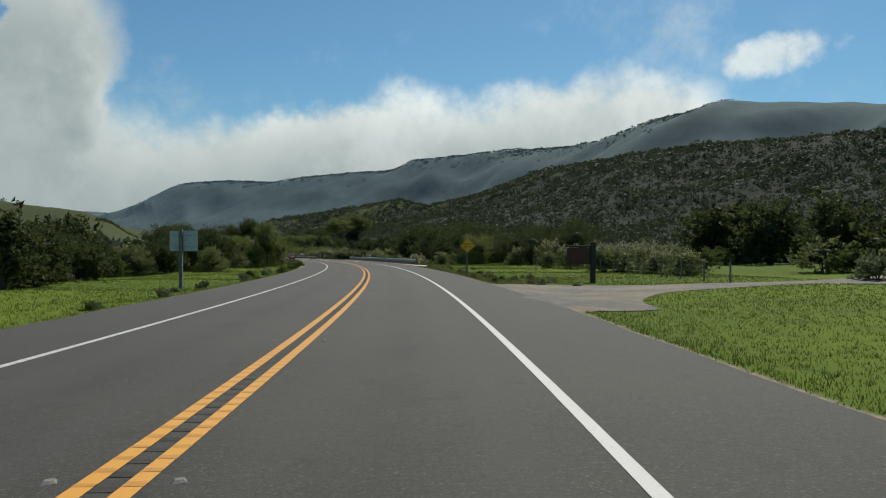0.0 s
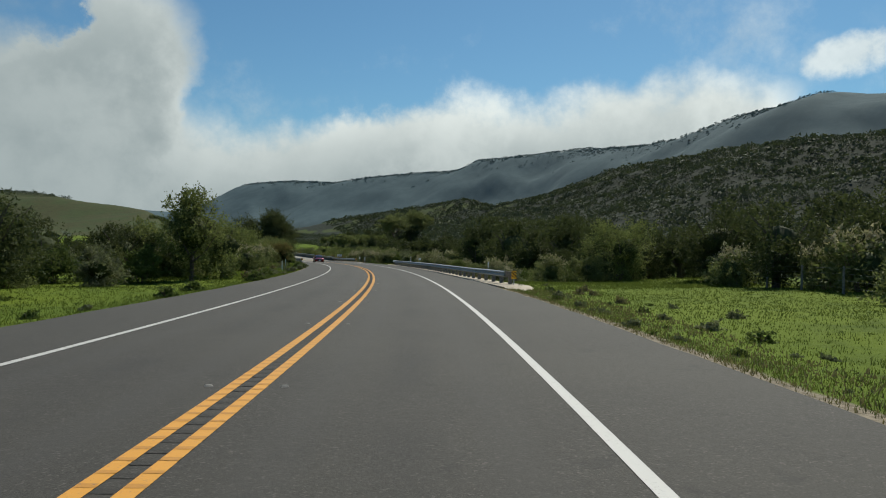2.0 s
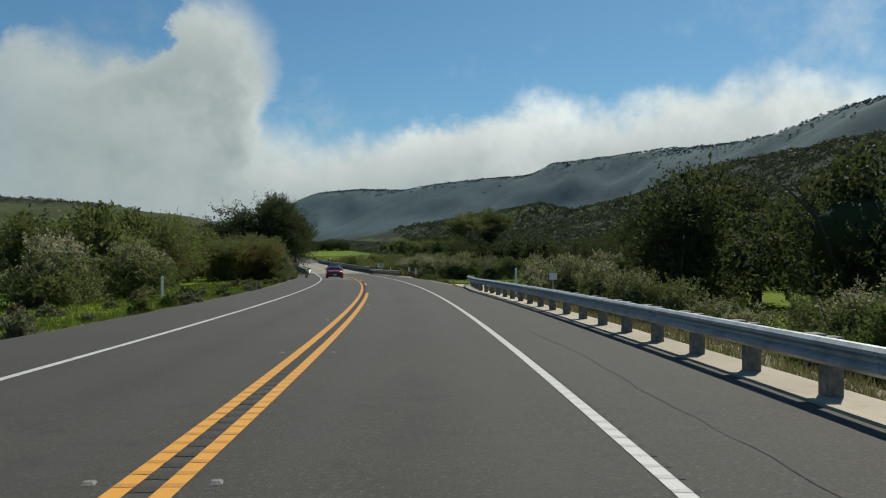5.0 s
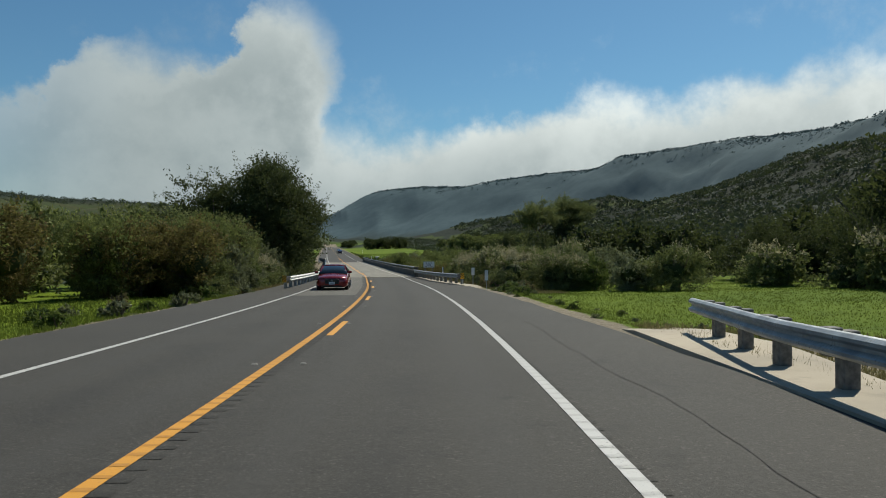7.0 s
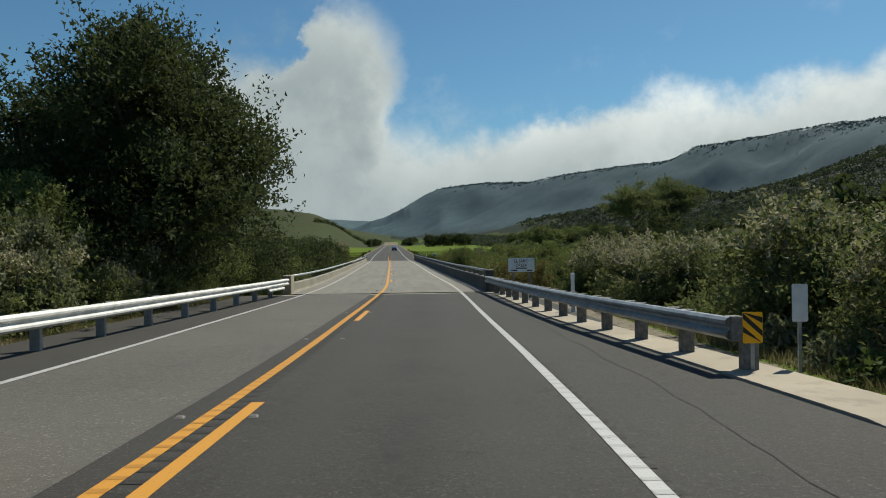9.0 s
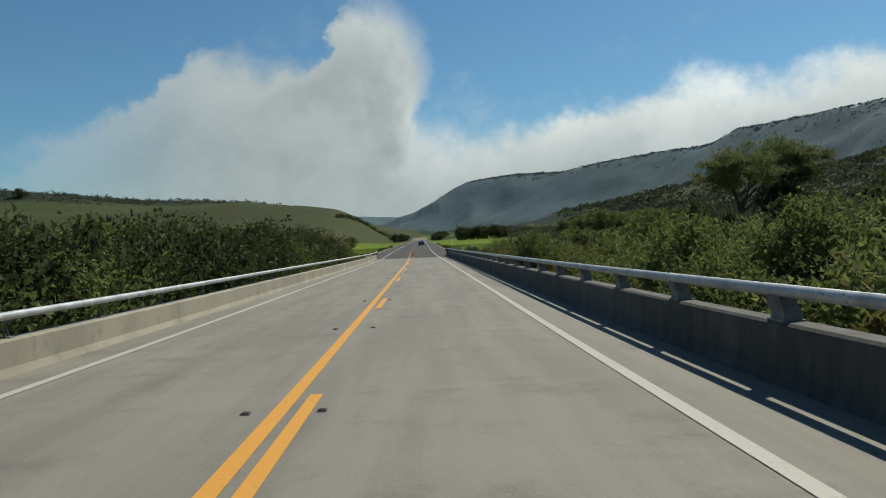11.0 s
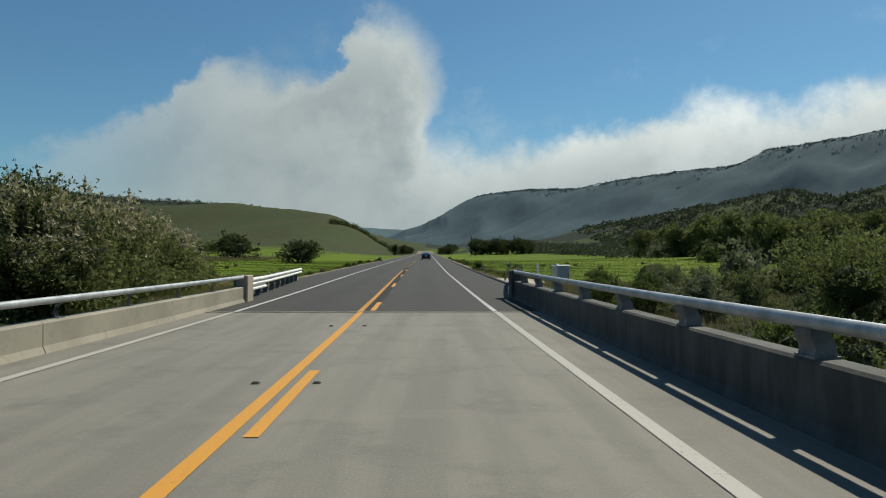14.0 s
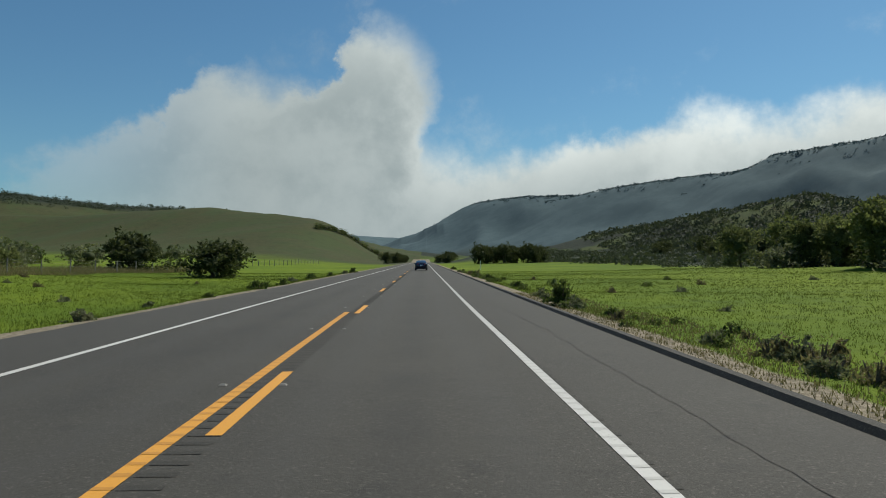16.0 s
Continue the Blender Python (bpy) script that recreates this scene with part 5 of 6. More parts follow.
# ---- side road ----
def gravel(n):
    """Thin old asphalt that breaks up into brown gravel."""
    v = coords(n)
    big, mid, tiny = n.noise(v, 0.35, 5.0, 0.62), n.noise(v, 2.6, 6.0, 0.7), n.noise(v, 30.0, 4.0, 0.75)
    col = n.mix(n.step(mid, 0.35, 0.65), (0.060, 0.058, 0.054), (0.105, 0.100, 0.090))
    col = n.mix(n.math("MULTIPLY", n.step(big, 0.46, 0.60), 0.85), col, (0.155, 0.122, 0.085))
    col = n.mix(n.math("MULTIPLY", n.step(tiny, 0.52, 0.70), 0.6), col, (0.26, 0.235, 0.195))
    return bsdf(n, col, 0.92, 0.0, bumped(n, tiny, 0.9, 0.03))


def build_side_road():
    verts, rows = [], 0
    for v in np.concatenate([np.arange(-3.5, 12, 0.9), np.arange(12, 90, 3.0)]):
        half = 2.2 + 8.0 * math.exp(-max(v, 0) / 4.5)
        for k in np.linspace(-1, 1, 9):
            off = 0.6 + half * k
            x, y = -33.0 + v * 0.9965 - off * 0.083, -296.5 + v * 0.083 + off * 0.9965
            lift = 0.07 - 0.05 * abs(k) ** 3 if x - float(road_x(y)) > 6.9 else -0.02
            verts.append((x, y, float(land(x, y)) + lift))
        rows += 1
    ob = raw("side_road", verts, grid_faces(rows, 9).tolist(), material("gravel_asphalt", gravel), None, True)
    tagged(ob, "pale worn gravel side road joining the main road", "road", kind="structure")


build_side_road()


# ---- writing ----
def lettering(name, text, size, mat, parent, m, wide_=1.0):
    """Flat letters, a little proud of their plate."""
    c = bpy.data.curves.new(name, "FONT")
    c.body, c.size, c.align_x, c.align_y, c.extrude, c.resolution_u, c.offset = text, size, "CENTER", "CENTER", 0.0015, 3, 0.006 * size
    o = bpy.data.objects.new(name, c)
    scene.collection.objects.link(o)
    me = bpy.data.meshes.new_from_object(o.evaluated_get(bpy.context.evaluated_depsgraph_get()))
    bpy.data.objects.remove(o)
    me.materials.clear()
    me.materials.append(mat)
    t = new(name, me)
    t.parent = parent
    t.matrix_local = m @ Matrix.Diagonal((wide_, 1, 1, 1))
    return t


# upright plates: x across, z up, facing -y
FACE = Matrix.Rotation(radians(90), 4, "X")


def rounded_plate(w_, h_, thick, r=0.03, turn=0.0):
    """A plate with rounded corners, upright, its front at y = 0."""
    bm = bmesh.new()
    ring = []
    for cx, cz, a0 in ((w_ / 2 - r, h_ / 2 - r, 0), (-w_ / 2 + r, h_ / 2 - r, 90), (-w_ / 2 + r, -h_ / 2 + r, 180), (w_ / 2 - r, -h_ / 2 + r, 270)):
        for k in range(4):
            a = radians(a0 + 30 * k)
            ring.append((cx + r * math.cos(a), cz + r * math.sin(a)))
    c, s = math.cos(turn), math.sin(turn)
    ring = [(x * c - z * s, x * s + z * c) for x, z in ring]
    sweep(bm, [[(x, y, z) for x, z in ring] for y in (0.0, thick)])
    bmesh.ops.recalc_face_normals(bm, faces=bm.faces)
    return bm


def facing(x, y, back=False, z=None):
    """Pose of a roadside thing whose front looks at oncoming traffic."""
    a = heading(y)
    return Matrix.Translation((x, y, float(land(x, y)) if z is None else z)) @ Matrix.Rotation(-a + (math.pi if back else 0), 4, "Z")


def narrow_bridge_sign():
    t = thing("warning_sign", facing(-23.75, -276.3) @ Matrix.Rotation(radians(2.0), 4, "Y"), "yellow diamond warning sign reading narrow bridge on a timber post", "sign")
    zc = 5.26 - t.matrix_world.translation.z
    part("post", boxed(-0.05, 0.05, 0.02, 0.12, -0.5, zc + 0.45, 0.008), M["timber"], t)
    p = part("plate", rounded_plate(0.762, 0.762, 0.004, 0.05, radians(45)), M["sign_yellow"], t, "yellow diamond plate")
    p.matrix_local = Matrix.Translation((0, -0.006, zc))
    # black border line
    bm = bmesh.new()
    outer, inner = 0.500, 0.482
    for k in range(4):
        a0, a1 = radians(90 * k), radians(90 * k + 90)
        q = [bm.verts.new((r * math.cos(a), 0, r * math.sin(a))) for r, a in ((outer, a0), (outer, a1), (inner, a1), (inner, a0))]
        bm.faces.new(q)
    b = part("border", bm, M["black"], p)
    b.matrix_local = Matrix.Translation((0, -0.0035, 0))
    lettering("lettering", "NARROW", 0.175, M["black"], p, Matrix.Translation((0, -0.004, 0.085)) @ FACE, 0.92)
    lettering("lettering", "BRIDGE", 0.175, M["black"], p, Matrix.Translation((0, -0.004, -0.105)) @ FACE, 0.92)
    for z in (0.28, -0.28):
        bm = bmesh.new()
        bmesh.ops.create_icosphere(bm, subdivisions=1, radius=0.012)
        o = part("bolt", bm, M["galvanised"], p)
        o.matrix_local = Matrix.Translation((0, -0.004, z))


def creek_sign():
    t = thing("creek_sign", facing(5.9, -106.0), "white creek name sign with black letters on two posts", "sign")
    zc = 1.52 - t.matrix_world.translation.z
    for x in (-0.35, 0.35):
        part("post", boxed(x - 0.045, x + 0.045, 0.01, 0.10, -0.5, zc + 0.2, 0.006), M["timber"], t)
    p = part("plate", rounded_plate(1.05, 0.56, 0.004, 0.03), M["white_plate"], t, "white plate with black letters")
    p.matrix_local = Matrix.Translation((0, -0.006, zc))
    lettering("lettering", "EL JARO", 0.17, M["black"], p, Matrix.Translation((0, -0.004, 0.15)) @ FACE, 0.95)
    lettering("lettering", "CREEK", 0.17, M["black"], p, Matrix.Translation((0, -0.004, -0.02)) @ FACE, 0.95)
    for x, z, wide_ in ((0.0, -0.13, 0.42), (-0.30, -0.22, 0.26), (0.33, -0.22, 0.22)):
        b = part("lettering_bar", boxed(-wide_ / 2, wide_ / 2, -0.001, 0.001, -0.022, 0.022), M["black"], p)
        b.matrix_local = Matrix.Translation((x, -0.003, z))


def sign_back():
    t = thing("sign", facing(-43.4, -281.8, back=True), "grey back of a large road sign on a timber post", "sign")
    part("post", boxed(-0.09, 0.09, 0.02, 0.20, -0.5, 3.15, 0.01), M["timber"], t)
    p = part("plate", rounded_plate(1.45, 1.08, 0.006, 0.05), M["grey_plate"], t, "bare aluminium plate seen from behind")
    p.matrix_local = Matrix.Translation((-0.12, 0.0, 2.55))
    for z in (2.25, 2.85):
        part("brace", boxed(-0.75, 0.5, 0.008, 0.035, z - 0.03, z + 0.03), M["galvanised"], t)


def brown_sign():
    t = thing("farm_sign", facing(-21.8, -288.5), "dark red-brown board hung on a thick black post", "sign")
    part("post", boxed(-0.14, 0.14, -0.14, 0.14, -0.5, 2.35, 0.02), M["black"], t)
    part("board", boxed(-1.5, -0.14, -0.04, 0.04, 1.05, 2.0, 0.01), M["brown_sign"], t, "dark red-brown board")
    part("arm", boxed(-1.6, -0.1, -0.05, 0.05, 2.02, 2.12, 0.01), M["black"], t)


narrow_bridge_sign()
creek_sign()
sign_back()
brown_sign()


def marker_plate(y, side, tall=1.0, plate=(0.20, 0.62), group="white marker posts"):
    p = at(y, side)
    t = thing("marker_post", facing(p.x, p.y), "white reflector paddle on a thin steel post", "marker post", group)
    part("post", boxed(-0.025, 0.025, 0.0, 0.03, -0.4, tall - 0.05, 0.004), M["galvanised"], t)
    o = part("paddle", rounded_plate(plate[0], plate[1], 0.006, 0.02), M["white_plate"], t, "white paddle")
    o.matrix_local = Matrix.Translation((0, -0.006, tall - plate[1] / 2))


def white_post(y, side, tall=1.15, group="thin white posts"):
    p = at(y, side)
    t = thing("marker_post", facing(p.x, p.y), "thin white timber marker post in the grass", "marker post", group)
    part("post", boxed(-0.05, 0.05, -0.04, 0.04, -0.4, tall, 0.01), M["white_plate"], t)


marker_plate(-131.8, 7.0, 1.15)
marker_plate(-124.6, 7.2, 1.25, (0.22, 0.52))
marker_plate(-184.0, 7.9, 1.30, (0.32, 0.28))
white_post(-113.5, 6.3, 1.2)
white_post(-176.5, 7.8, 1.45)
white_post(-220.0, 9.2, 1.5)
white_post(-200.0, -8.6)
white_post(-178.5, -9.3)
white_post(150.0, 12.0, 1.6)
white_post(20.0, 7.9, 1.2)


def hazard_marker(y, side, flip):
    """Black and yellow striped plate at a guard rail's end."""
    p = at(y, side)
    t = thing("hazard_marker", facing(p.x, p.y), "yellow and black striped hazard plate at a guard rail's end", "sign", "hazard plates")
    part("post", boxed(-0.03, 0.03, 0.0, 0.05, -0.4, 0.8, 0.004), M["galvanised"], t)
    q = part("plate", rounded_plate(0.27, 0.42, 0.005, 0.02), M["sign_yellow"], t, "yellow plate with black stripes")
    q.matrix_local = Matrix.Translation((0, -0.008, 0.66))
    for k in (-1, 0, 1):
        bm = bmesh.new()
        z0 = k * 0.18
        s = -1 if flip else 1
        pts = [(-0.13, z0 - 0.12 * s), (0.13, z0 + 0.12 * s), (0.13, z0 + 0.12 * s + 0.08), (-0.13, z0 - 0.12 * s + 0.08)]
        pts = [(x, max(-0.205, min(0.205, z))) for x, z in pts]
        bm.faces.new([bm.verts.new((x, 0, z)) for x, z in pts])
        o = part("stripe", bm, M["black"], q)
        o.matrix_local = Matrix.Translation((0, -0.003, 0))


hazard_marker(-124.9, 6.40, True)
hazard_marker(-237.4, 7.7, True)
hazard_marker(-129.5, -5.3, False)


# ---- fences ----
def wire_fence(places, label, group, wires=(0.3, 0.6, 0.9, 1.15), tall=1.25):
    t = thing("fence", Matrix.Translation(places[0]), label, "fence", group)
    o0 = Vector(places[0])
    pm = None
    for p in places:
        if pm is None:
            o = part("post", tube(bmesh.new(), [(0, 0, -0.4), (0, 0, tall * 0.6), (0.01, 0, tall)], [0.06, 0.055, 0.05], 7), M["timber"], t)
            pm = o.data
        else:
            o = new("post", pm)
            o.parent = t
        o.matrix_local = Matrix.Translation(Vector(p) - o0)
    for h in wires:
        part("wire", tube(bmesh.new(), [Vector(p) - o0 + Vector((0, 0, h)) for p in places], 0.004, 4, False), M["post_steel"], t)


def fence_line(ys, side):
    out = []
    for y in ys:
        x = float(road_x(y)) + side
        out.append((x, y, float(land(x, y))))
    return out


wire_fence(fence_line(np.arange(-292, -236, 3.2), 22), "wire fence on grey timber posts across a meadow", "wire fences")
wire_fence(fence_line(np.arange(-325, -262, 3.2), -22), "wire fence on grey timber posts before dark brush", "wire fences")
wire_fence(fence_line(np.arange(36, 250, 5.0), -30), "wire fence on grey timber posts below a hill", "wire fences")


# ---- road studs ----
stud = boxed(-0.05, 0.05, -0.05, 0.05, 0.0, 0.02)
for v in stud.verts:
    if v.co.z > 0.01:
        v.co.x *= 0.6
        v.co.y *= 0.5
stud_mesh = mesh_object("road_stud", stud, M["tar"])
worn_mesh = stud_mesh.data.copy()
worn_mesh.materials[0] = M["timber"]
stud_mesh.matrix_world = Matrix.Translation(at(-98, -0.42, 0.012))
tagged(stud_mesh, "small worn black road stud beside the centre line", "road stud", "road studs")
for y in np.arange(-331.6, 150, 7.3):
    deck_ = BRIDGE[0] < y < BRIDGE[1]
    for side in (-0.44, 0.30 if y > Y_DASH else 0.44):
        o = new("road_stud", stud_mesh.data if deck_ else worn_mesh)
        o.matrix_world = Matrix.Translation(at(y, side, 0.010 if deck_ else 0.003))
        tagged(o, "small worn black road stud beside the centre line" if deck_ else "small pale road stud beside the centre line", "road stud", "road studs")


# ---- water tank, cart ----
def tank():
    x, y = 9.9, 23.0
    t = thing("utility_cabinet", Matrix.Translation((x, y, float(land(x, y)))) @ Matrix.Rotation(0.3, 4, "Z"), "pale grey utility cabinet with a small cap behind the guard rail", "cabinet")
    part("body", boxed(-0.42, 0.42, -0.35, 0.35, 0.0, 1.12, 0.04), M["grey_plate"], t)
    part("lid", boxed(-0.45, 0.45, -0.38, 0.38, 1.12, 1.19, 0.03), M["white_plate"], t)
    part("cap", tube(bmesh.new(), [(-0.2, 0, 1.18), (-0.2, 0, 1.26)], [0.09, 0.08], 10), M["white_plate"], t)
    part("base", boxed(-0.55, 0.55, -0.5, 0.5, -0.3, 0.06, 0.02), M["apron"], t)
    part("handle", boxed(0.28, 0.32, -0.375, -0.345, 0.5, 0.65, 0.005), M["black"], t)
    for x_ in (-0.15, 0.1):
        part("label_bar", boxed(x_ - 0.08, x_ + 0.08, -0.354, -0.350, 0.28, 0.34), M["grey_plate"], t)


def shopping_cart():
    p = at(23.3, 6.62)
    t = thing("shopping_cart", Matrix.Translation((p.x, p.y, float(road_z(23.3)) + 0.037)) @ Matrix.Rotation(radians(-33), 4, "Z"), "dark green wire shopping cart abandoned on a concrete strip", "shopping cart")

    def bar(name, pts, r, mat=M["cart_metal"]):
        return part(name, tube(bmesh.new(), pts, r, 6), mat, t)

    # basket: x is its length; rear (handle) at x = 0, front at x = 0.95
    top, low = 0.98, 0.55
    bm = bmesh.new()
    for k in range(15):
        f_ = k / 14
        x_top, x_low = 0.02 + 0.95 * f_, 0.12 + 0.80 * f_
        for s in (-1, 1):
            tube(bm, [(x_top, s * (0.29 - 0.05 * f_), top - 0.12 * f_), (x_low, s * (0.23 - 0.04 * f_), low + 0.05 * f_)], 0.004, 4)
    for k in range(7):
        g = k / 6
        for s in (-1, 1):
            tube(bm, [(0.12 - 0.10 * g, s * (0.23 + 0.06 * g), low + (top - low) * g), (0.92 + 0.05 * g, s * (0.19 + 0.05 * g), low + 0.05 + (top - 0.17 - low) * g)], 0.005, 4)
    part("basket_side", bm, M["cart_green"], t, "dark green wire sides")
    bm = bmesh.new()
    for k in range(9):
        y_ = -0.2 + 0.4 * k / 8
        tube(bm, [(0.12, y_ * 1.1, low), (0.92, y_ * 0.92, low + 0.05)], 0.005, 4)
    for k in range(9):
        y_ = -0.24 + 0.48 * k / 8
        tube(bm, [(0.92, y_ * 0.8, low + 0.05), (0.97, y_, top - 0.12)], 0.005, 4)
        tube(bm, [(0.12, y_ * 0.9, low), (0.02, y_ * 1.15, top)], 0.005, 4)
    part("basket_wire", bm, M["cart_green"], t)
    bar("rim", [(0.02, -0.29, top), (0.97, -0.24, top - 0.12), (0.97, 0.24, top - 0.12), (0.02, 0.29, top), (0.02, -0.29, top)], 0.012, M["cart_green"])
    bar("handle", [(-0.10, -0.30, 1.04), (-0.10, 0.30, 1.04)], 0.018, M["cart_green"])
    for s in (-1, 1):
        bar("frame", [(-0.10, s * 0.30, 1.04), (0.05, s * 0.28, 0.9), (0.12, s * 0.24, 0.52), (0.0, s * 0.26, 0.20), (0.90, s * 0.17, 0.16)], 0.013)
        bar("strut", [(0.35, s * 0.23, 0.52), (0.28, s * 0.24, 0.20)], 0.012)
        bar("strut", [(0.75, s * 0.20, 0.56), (0.62, s * 0.20, 0.18)], 0.010)
    part("child_seat", boxed(0.10, 0.13, -0.16, 0.16, 0.80, 0.95, 0.01), M["black"], t, "black plastic seat flap")
    bm = bmesh.new()
    for k in range(9):
        y_ = -0.2 + 0.05 * k
        tube(bm, [(0.02, y_, 0.20), (0.88, y_ * 0.75, 0.17)], 0.005, 4)
    part("lower_rack", bm, M["cart_metal"], t)
    for x_, y_ in ((0.02, -0.26), (0.02, 0.26), (0.85, -0.17), (0.85, 0.17)):
        w_ = part("wheel", tube(bmesh.new(), [(x_, y_ - 0.016, 0.065), (x_, y_ + 0.016, 0.065)], 0.065, 14), M["tyre"], t, "small rubber castor")
        h_ = part("hub", tube(bmesh.new(), [(x_, y_ - 0.019, 0.065), (x_, y_ + 0.019, 0.065)], 0.028, 10), M["cart_metal"], w_)
        part("fork", boxed(x_ - 0.012, x_ + 0.012, y_ - 0.028, y_ - 0.022, 0.06, 0.20), M["cart_metal"], t)
    b = thing("plastic_basket", t.matrix_world @ Matrix.Translation((0.55, -0.02, 0.60)), "small orange plastic basket lying in the cart", "basket")
    bm = bmesh.new()
    sweep(bm, [[(r * math.cos(k * math.pi / 6), r * 0.8 * math.sin(k * math.pi / 6), z) for k in range(12)] for r, z in ((0.075, 0.0), (0.10, 0.13), (0.092, 0.13), (0.07, 0.02))])
    part("bowl", bm, M["orange"], b)
    part("handle", tube(bmesh.new(), [(-0.095, 0, 0.12), (-0.07, 0, 0.22), (0, 0, 0.25), (0.07, 0, 0.22), (0.095, 0, 0.12)], 0.008, 6), M["orange"], b)


tank()
shopping_cart()


# ---- cars ----
def car(paint, m, label, group="", lights_on=False):
    """A four-door saloon; its front looks along +y."""
    t = thing("car", m, label, "car", group)
    L, W = 4.62, 1.80
    # body below the windows: sections along the length of (y, half width low, half width high, bottom, shoulder, bonnet height at the middle)
    rows = [(-2.34, 0.62, 0.70, 0.50, 0.95, 1.00), (-2.26, 0.80, 0.82, 0.30, 1.02, 1.08), (-2.0, 0.88, 0.86, 0.24, 1.03, 1.10), (-1.4, 0.91, 0.87, 0.20, 1.00, 1.05), (-0.6, 0.91, 0.87, 0.19, 0.97, 1.00),
            (0.3, 0.91, 0.87, 0.19, 0.95, 0.98), (0.95, 0.91, 0.87, 0.20, 0.93, 1.00), (1.4, 0.91, 0.85, 0.20, 0.89, 0.97), (1.9, 0.90, 0.83, 0.20, 0.84, 0.91), (2.18, 0.86, 0.80, 0.21, 0.78, 0.85), (2.32, 0.76, 0.72, 0.23, 0.71, 0.78), (2.36, 0.66, 0.64, 0.30, 0.62, 0.68)]
    secs = []
    for y, wl, wh, zb, zs, zm in rows:
        zmid = (zb + zs) / 2
        half = [(0.0, zb), (wl * 0.86, zb), (wl, zb + 0.10), (wl + 0.01, zmid), (wh + 0.02, zs - 0.10), (wh - 0.03, zs), (wh * 0.55, (zs + zm) / 2 + 0.01), (0.0, zm)]
        secs.append([(x, y, z) for x, z in half] + [(-x, y, z) for x, z in reversed(half[1:-1])])
    bm = sweep(bmesh.new(), secs)
    bmesh.ops.recalc_face_normals(bm, faces=bm.faces)
    part("body", bm, paint, t, "", True)
    # cabin: glass shell with a painted roof and pillars
    cab = [(-2.02, 0.60, 1.04, 1.06), (-1.70, 0.62, 1.03, 1.18), (-1.05, 0.61, 1.02, 1.40), (-0.55, 0.60, 1.00, 1.455), (0.0, 0.60, 0.99, 1.465), (0.30, 0.61, 0.98, 1.43), (0.75, 0.66, 0.97, 1.21), (1.12, 0.72, 0.95, 1.0)]
    secs = []
    for y, wt, zl, zt in cab:
        wl = 0.82
        k = min(1.0, (zt - zl) / 0.46)
        top_w = wl + (wt - wl) * k
        half = [(0.0, zl - 0.05), (wl, zl - 0.05), (top_w + 0.02, zt - 0.05 * k), (top_w * 0.8, zt), (0.0, zt + 0.015)]
        secs.append([(x, y, z) for x, z in half] + [(-x, y, z) for x, z in reversed(half[1:-1])])
    bm = sweep(bmesh.new(), secs)
    bmesh.ops.recalc_face_normals(bm, faces=bm.faces)
    part("glasshouse", bm, M["car_glass"], t, "dark tinted glass", True)
    roof = [(-1.12, 0.60, 1.385), (-0.55, 0.615, 1.466), (0.0, 0.615, 1.476), (0.32, 0.615, 1.434)]
    bm = bmesh.new()
    sweep(bm, [[(x, y, z + dz) for x, dz in ((-w_, -0.055), (-w_ * 0.8, 0.0), (0, 0.016), (w_ * 0.8, 0.0), (w_, -0.055), (w_ * 0.8, -0.03), (0, -0.02), (-w_ * 0.8, -0.03))] for y, w_, z in roof])
    bmesh.ops.recalc_face_normals(bm, faces=bm.faces)
    part("roof", bm, paint, t, "", True)
    for s in (-1, 1):
        for pts in ([(s * 0.80, 1.06, 0.95), (s * 0.70, 0.72, 1.22), (s * 0.63, 0.32, 1.40)], [(s * 0.825, -0.28, 0.97), (s * 0.64, -0.30, 1.42)], [(s * 0.80, -1.75, 1.02), (s * 0.67, -1.42, 1.23), (s * 0.62, -1.05, 1.37)]):
            part("pillar", tube(bmesh.new(), pts, 0.035, 6), paint, t)
        bm = boxed(-0.10, 0.10, -0.05, 0.06, -0.06, 0.07, 0.025)
        o = part("mirror", bm, paint, t)
        o.matrix_local = Matrix.Translation((s * 0.98, 0.78, 1.03))
        for y in (-1.38, 1.38):
            x0, x1 = (s * 0.70, s * 0.915)
            w_ = part("wheel", tube(bmesh.new(), [(x0, y, 0.33), (s * 0.74, y, 0.33), (s * 0.89, y, 0.33), (x1, y, 0.33)], [0.31, 0.335, 0.335, 0.30], 22), M["tyre"], t)
            bm = tube(bmesh.new(), [(s * 0.90, y, 0.33), (s * 0.922, y, 0.33)], [0.235, 0.22], 18)
            for k in range(5):
                a = k * 2 * math.pi / 5
                tube(bm, [(s * 0.923, y, 0.33), (s * 0.926, y + 0.2 * math.cos(a), 0.33 + 0.2 * math.sin(a))], [0.035, 0.022], 5)
            part("rim", bm, M["rim"], w_, "dark alloy rim")
        bm = boxed(-0.20, 0.20, -0.05, 0.05, -0.06, 0.06, 0.02)
        o = part("tail_lamp", bm, M["lamp_red"], t, "red tail lamp")
        o.matrix_local = Matrix.Translation((s * 0.60, -2.28, 0.90)) @ Matrix.Rotation(s * 0.25, 4, "Z")
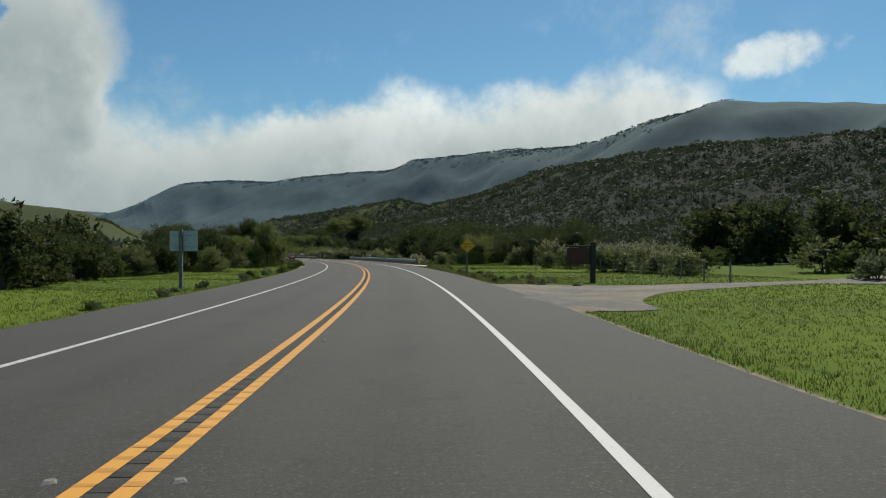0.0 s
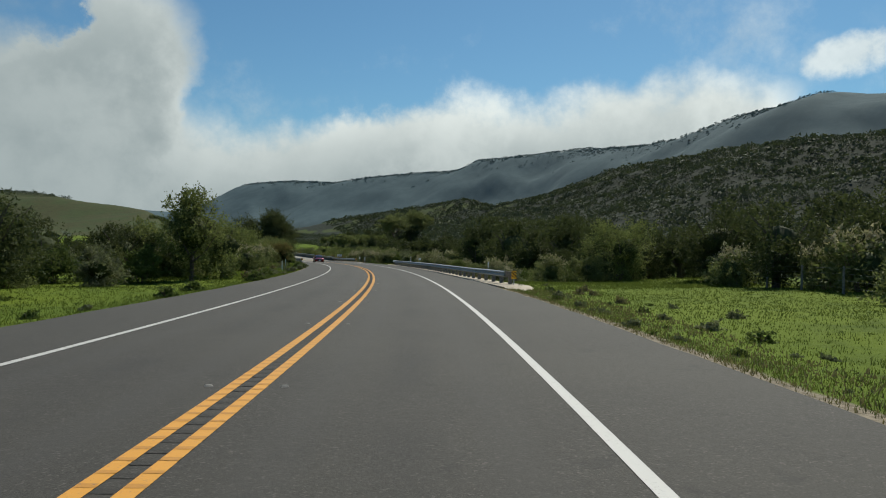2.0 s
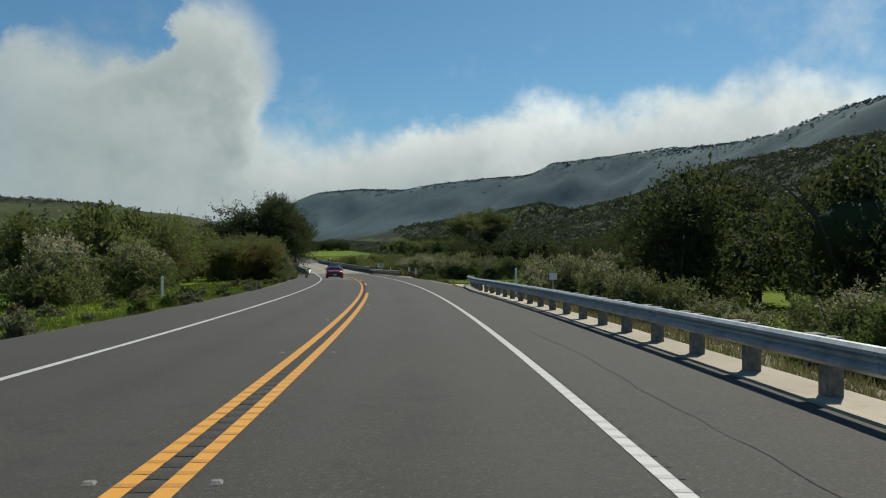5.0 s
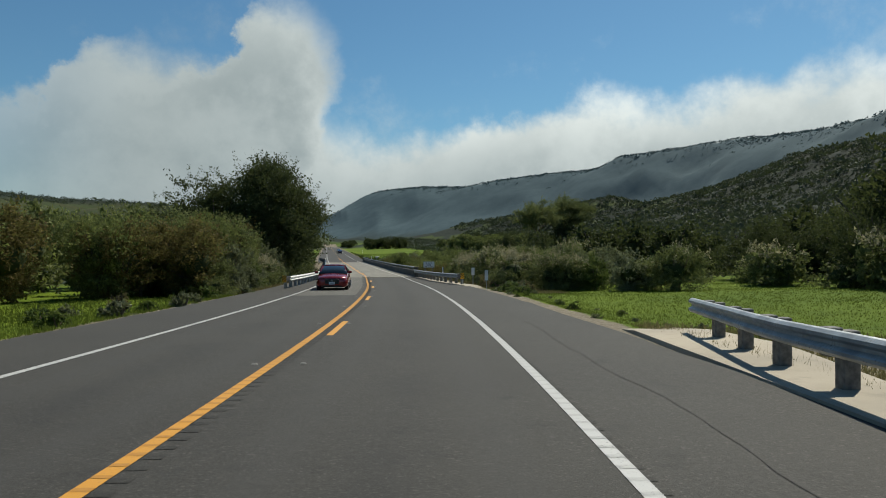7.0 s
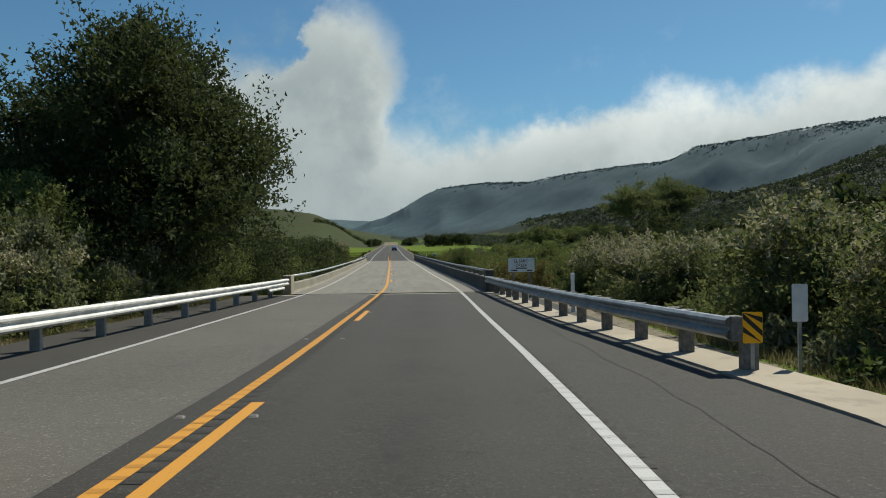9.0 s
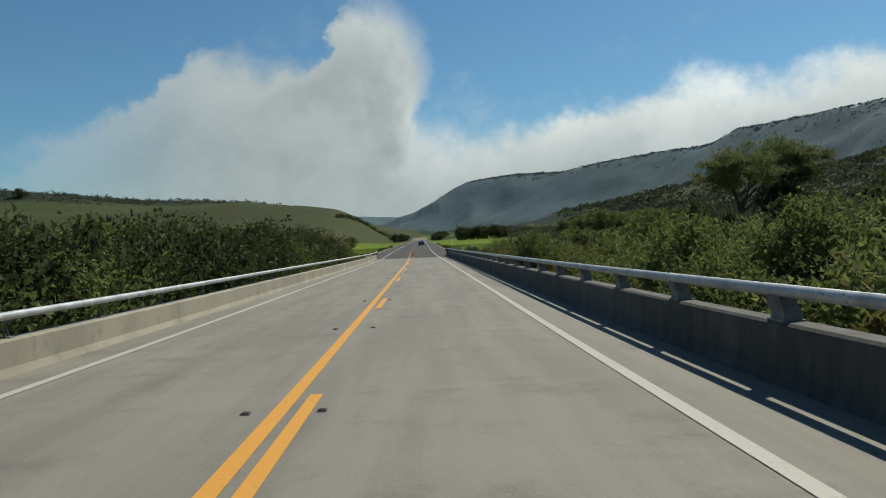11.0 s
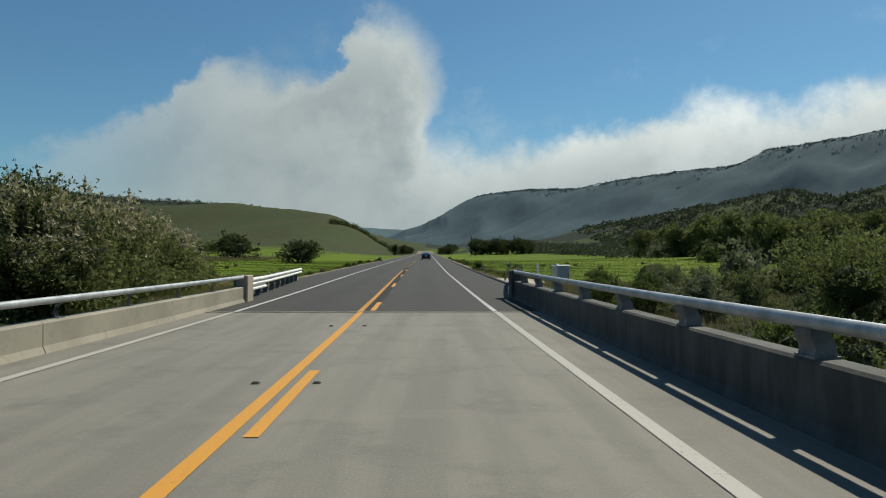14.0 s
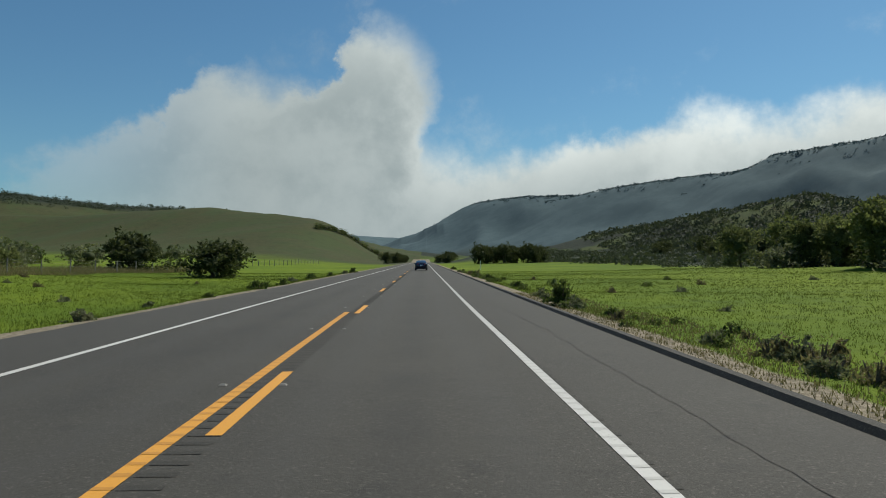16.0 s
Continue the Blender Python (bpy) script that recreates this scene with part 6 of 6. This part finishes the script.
        bm = boxed(-0.21, 0.21, -0.06, 0.06, -0.055, 0.045, 0.02)
        o = part("headlamp", bm, M["car_glass"], t, "slim dark headlamp")
        o.matrix_local = Matrix.Translation((s * 0.60, 2.20, 0.71)) @ Matrix.Rotation(-s * 0.5, 4, "Z")
        if lights_on:
            q = part("lamp_strip", boxed(-0.17, 0.17, 0.06, 0.068, -0.05, -0.03), M["lamp_white"], o, "glowing white lamp strip")
        part("door_line", boxed(s * 0.905 - 0.004, s * 0.905 + 0.004, -0.30, -0.285, 0.30, 0.90), M["black"], t)
        for y in (-0.55, 0.35):
            part("door_handle", boxed(s * 0.90 - 0.02, s * 0.90 + 0.02, y - 0.09, y + 0.09, 0.80, 0.83, 0.008), paint, t)
    part("grille", boxed(-0.40, 0.40, 2.30, 2.385, 0.40, 0.70, 0.03), M["black"], t, "black grille")
    part("air_intake", boxed(-0.62, 0.62, 2.24, 2.36, 0.24, 0.36, 0.03), M["black"], t, "black lower air intake")
    part("badge", tube(bmesh.new(), [(0, 2.38, 0.61), (0, 2.395, 0.61)], 0.06, 12), M["rim"], t)
    part("bumper", boxed(-0.80, 0.80, -2.30, -2.14, 0.30, 0.52, 0.04), M["black"], t)
    part("number_plate", boxed(-0.16, 0.16, -2.36, -2.335, 0.66, 0.81, 0.005), M["white_plate"], t)
    q = part("number_plate", boxed(-0.16, 0.16, 2.38, 2.395, 0.38, 0.53, 0.005), M["white_plate"], t)
    part("plate_bar", boxed(-0.11, 0.11, 2.395, 2.398, 0.435, 0.475), M["grey_plate"], q)
    return t


def on_lane(y, side, back=False):
    return Matrix.Translation(at(y, side)) @ Matrix.Rotation(-heading(y) + (math.pi if back else 0), 4, "Z")


car(M["car_red"], on_lane(-131.0, -2.15, True), "dark red saloon car with glowing headlamp strips on the road", "", True)
car(M["car_blue"], on_lane(132.0, 1.75), "dark blue saloon car driving away along the road", "cars ahead")
car(M["car_silver"], on_lane(170.0, 1.8), "silver saloon car driving away along the road", "cars ahead")
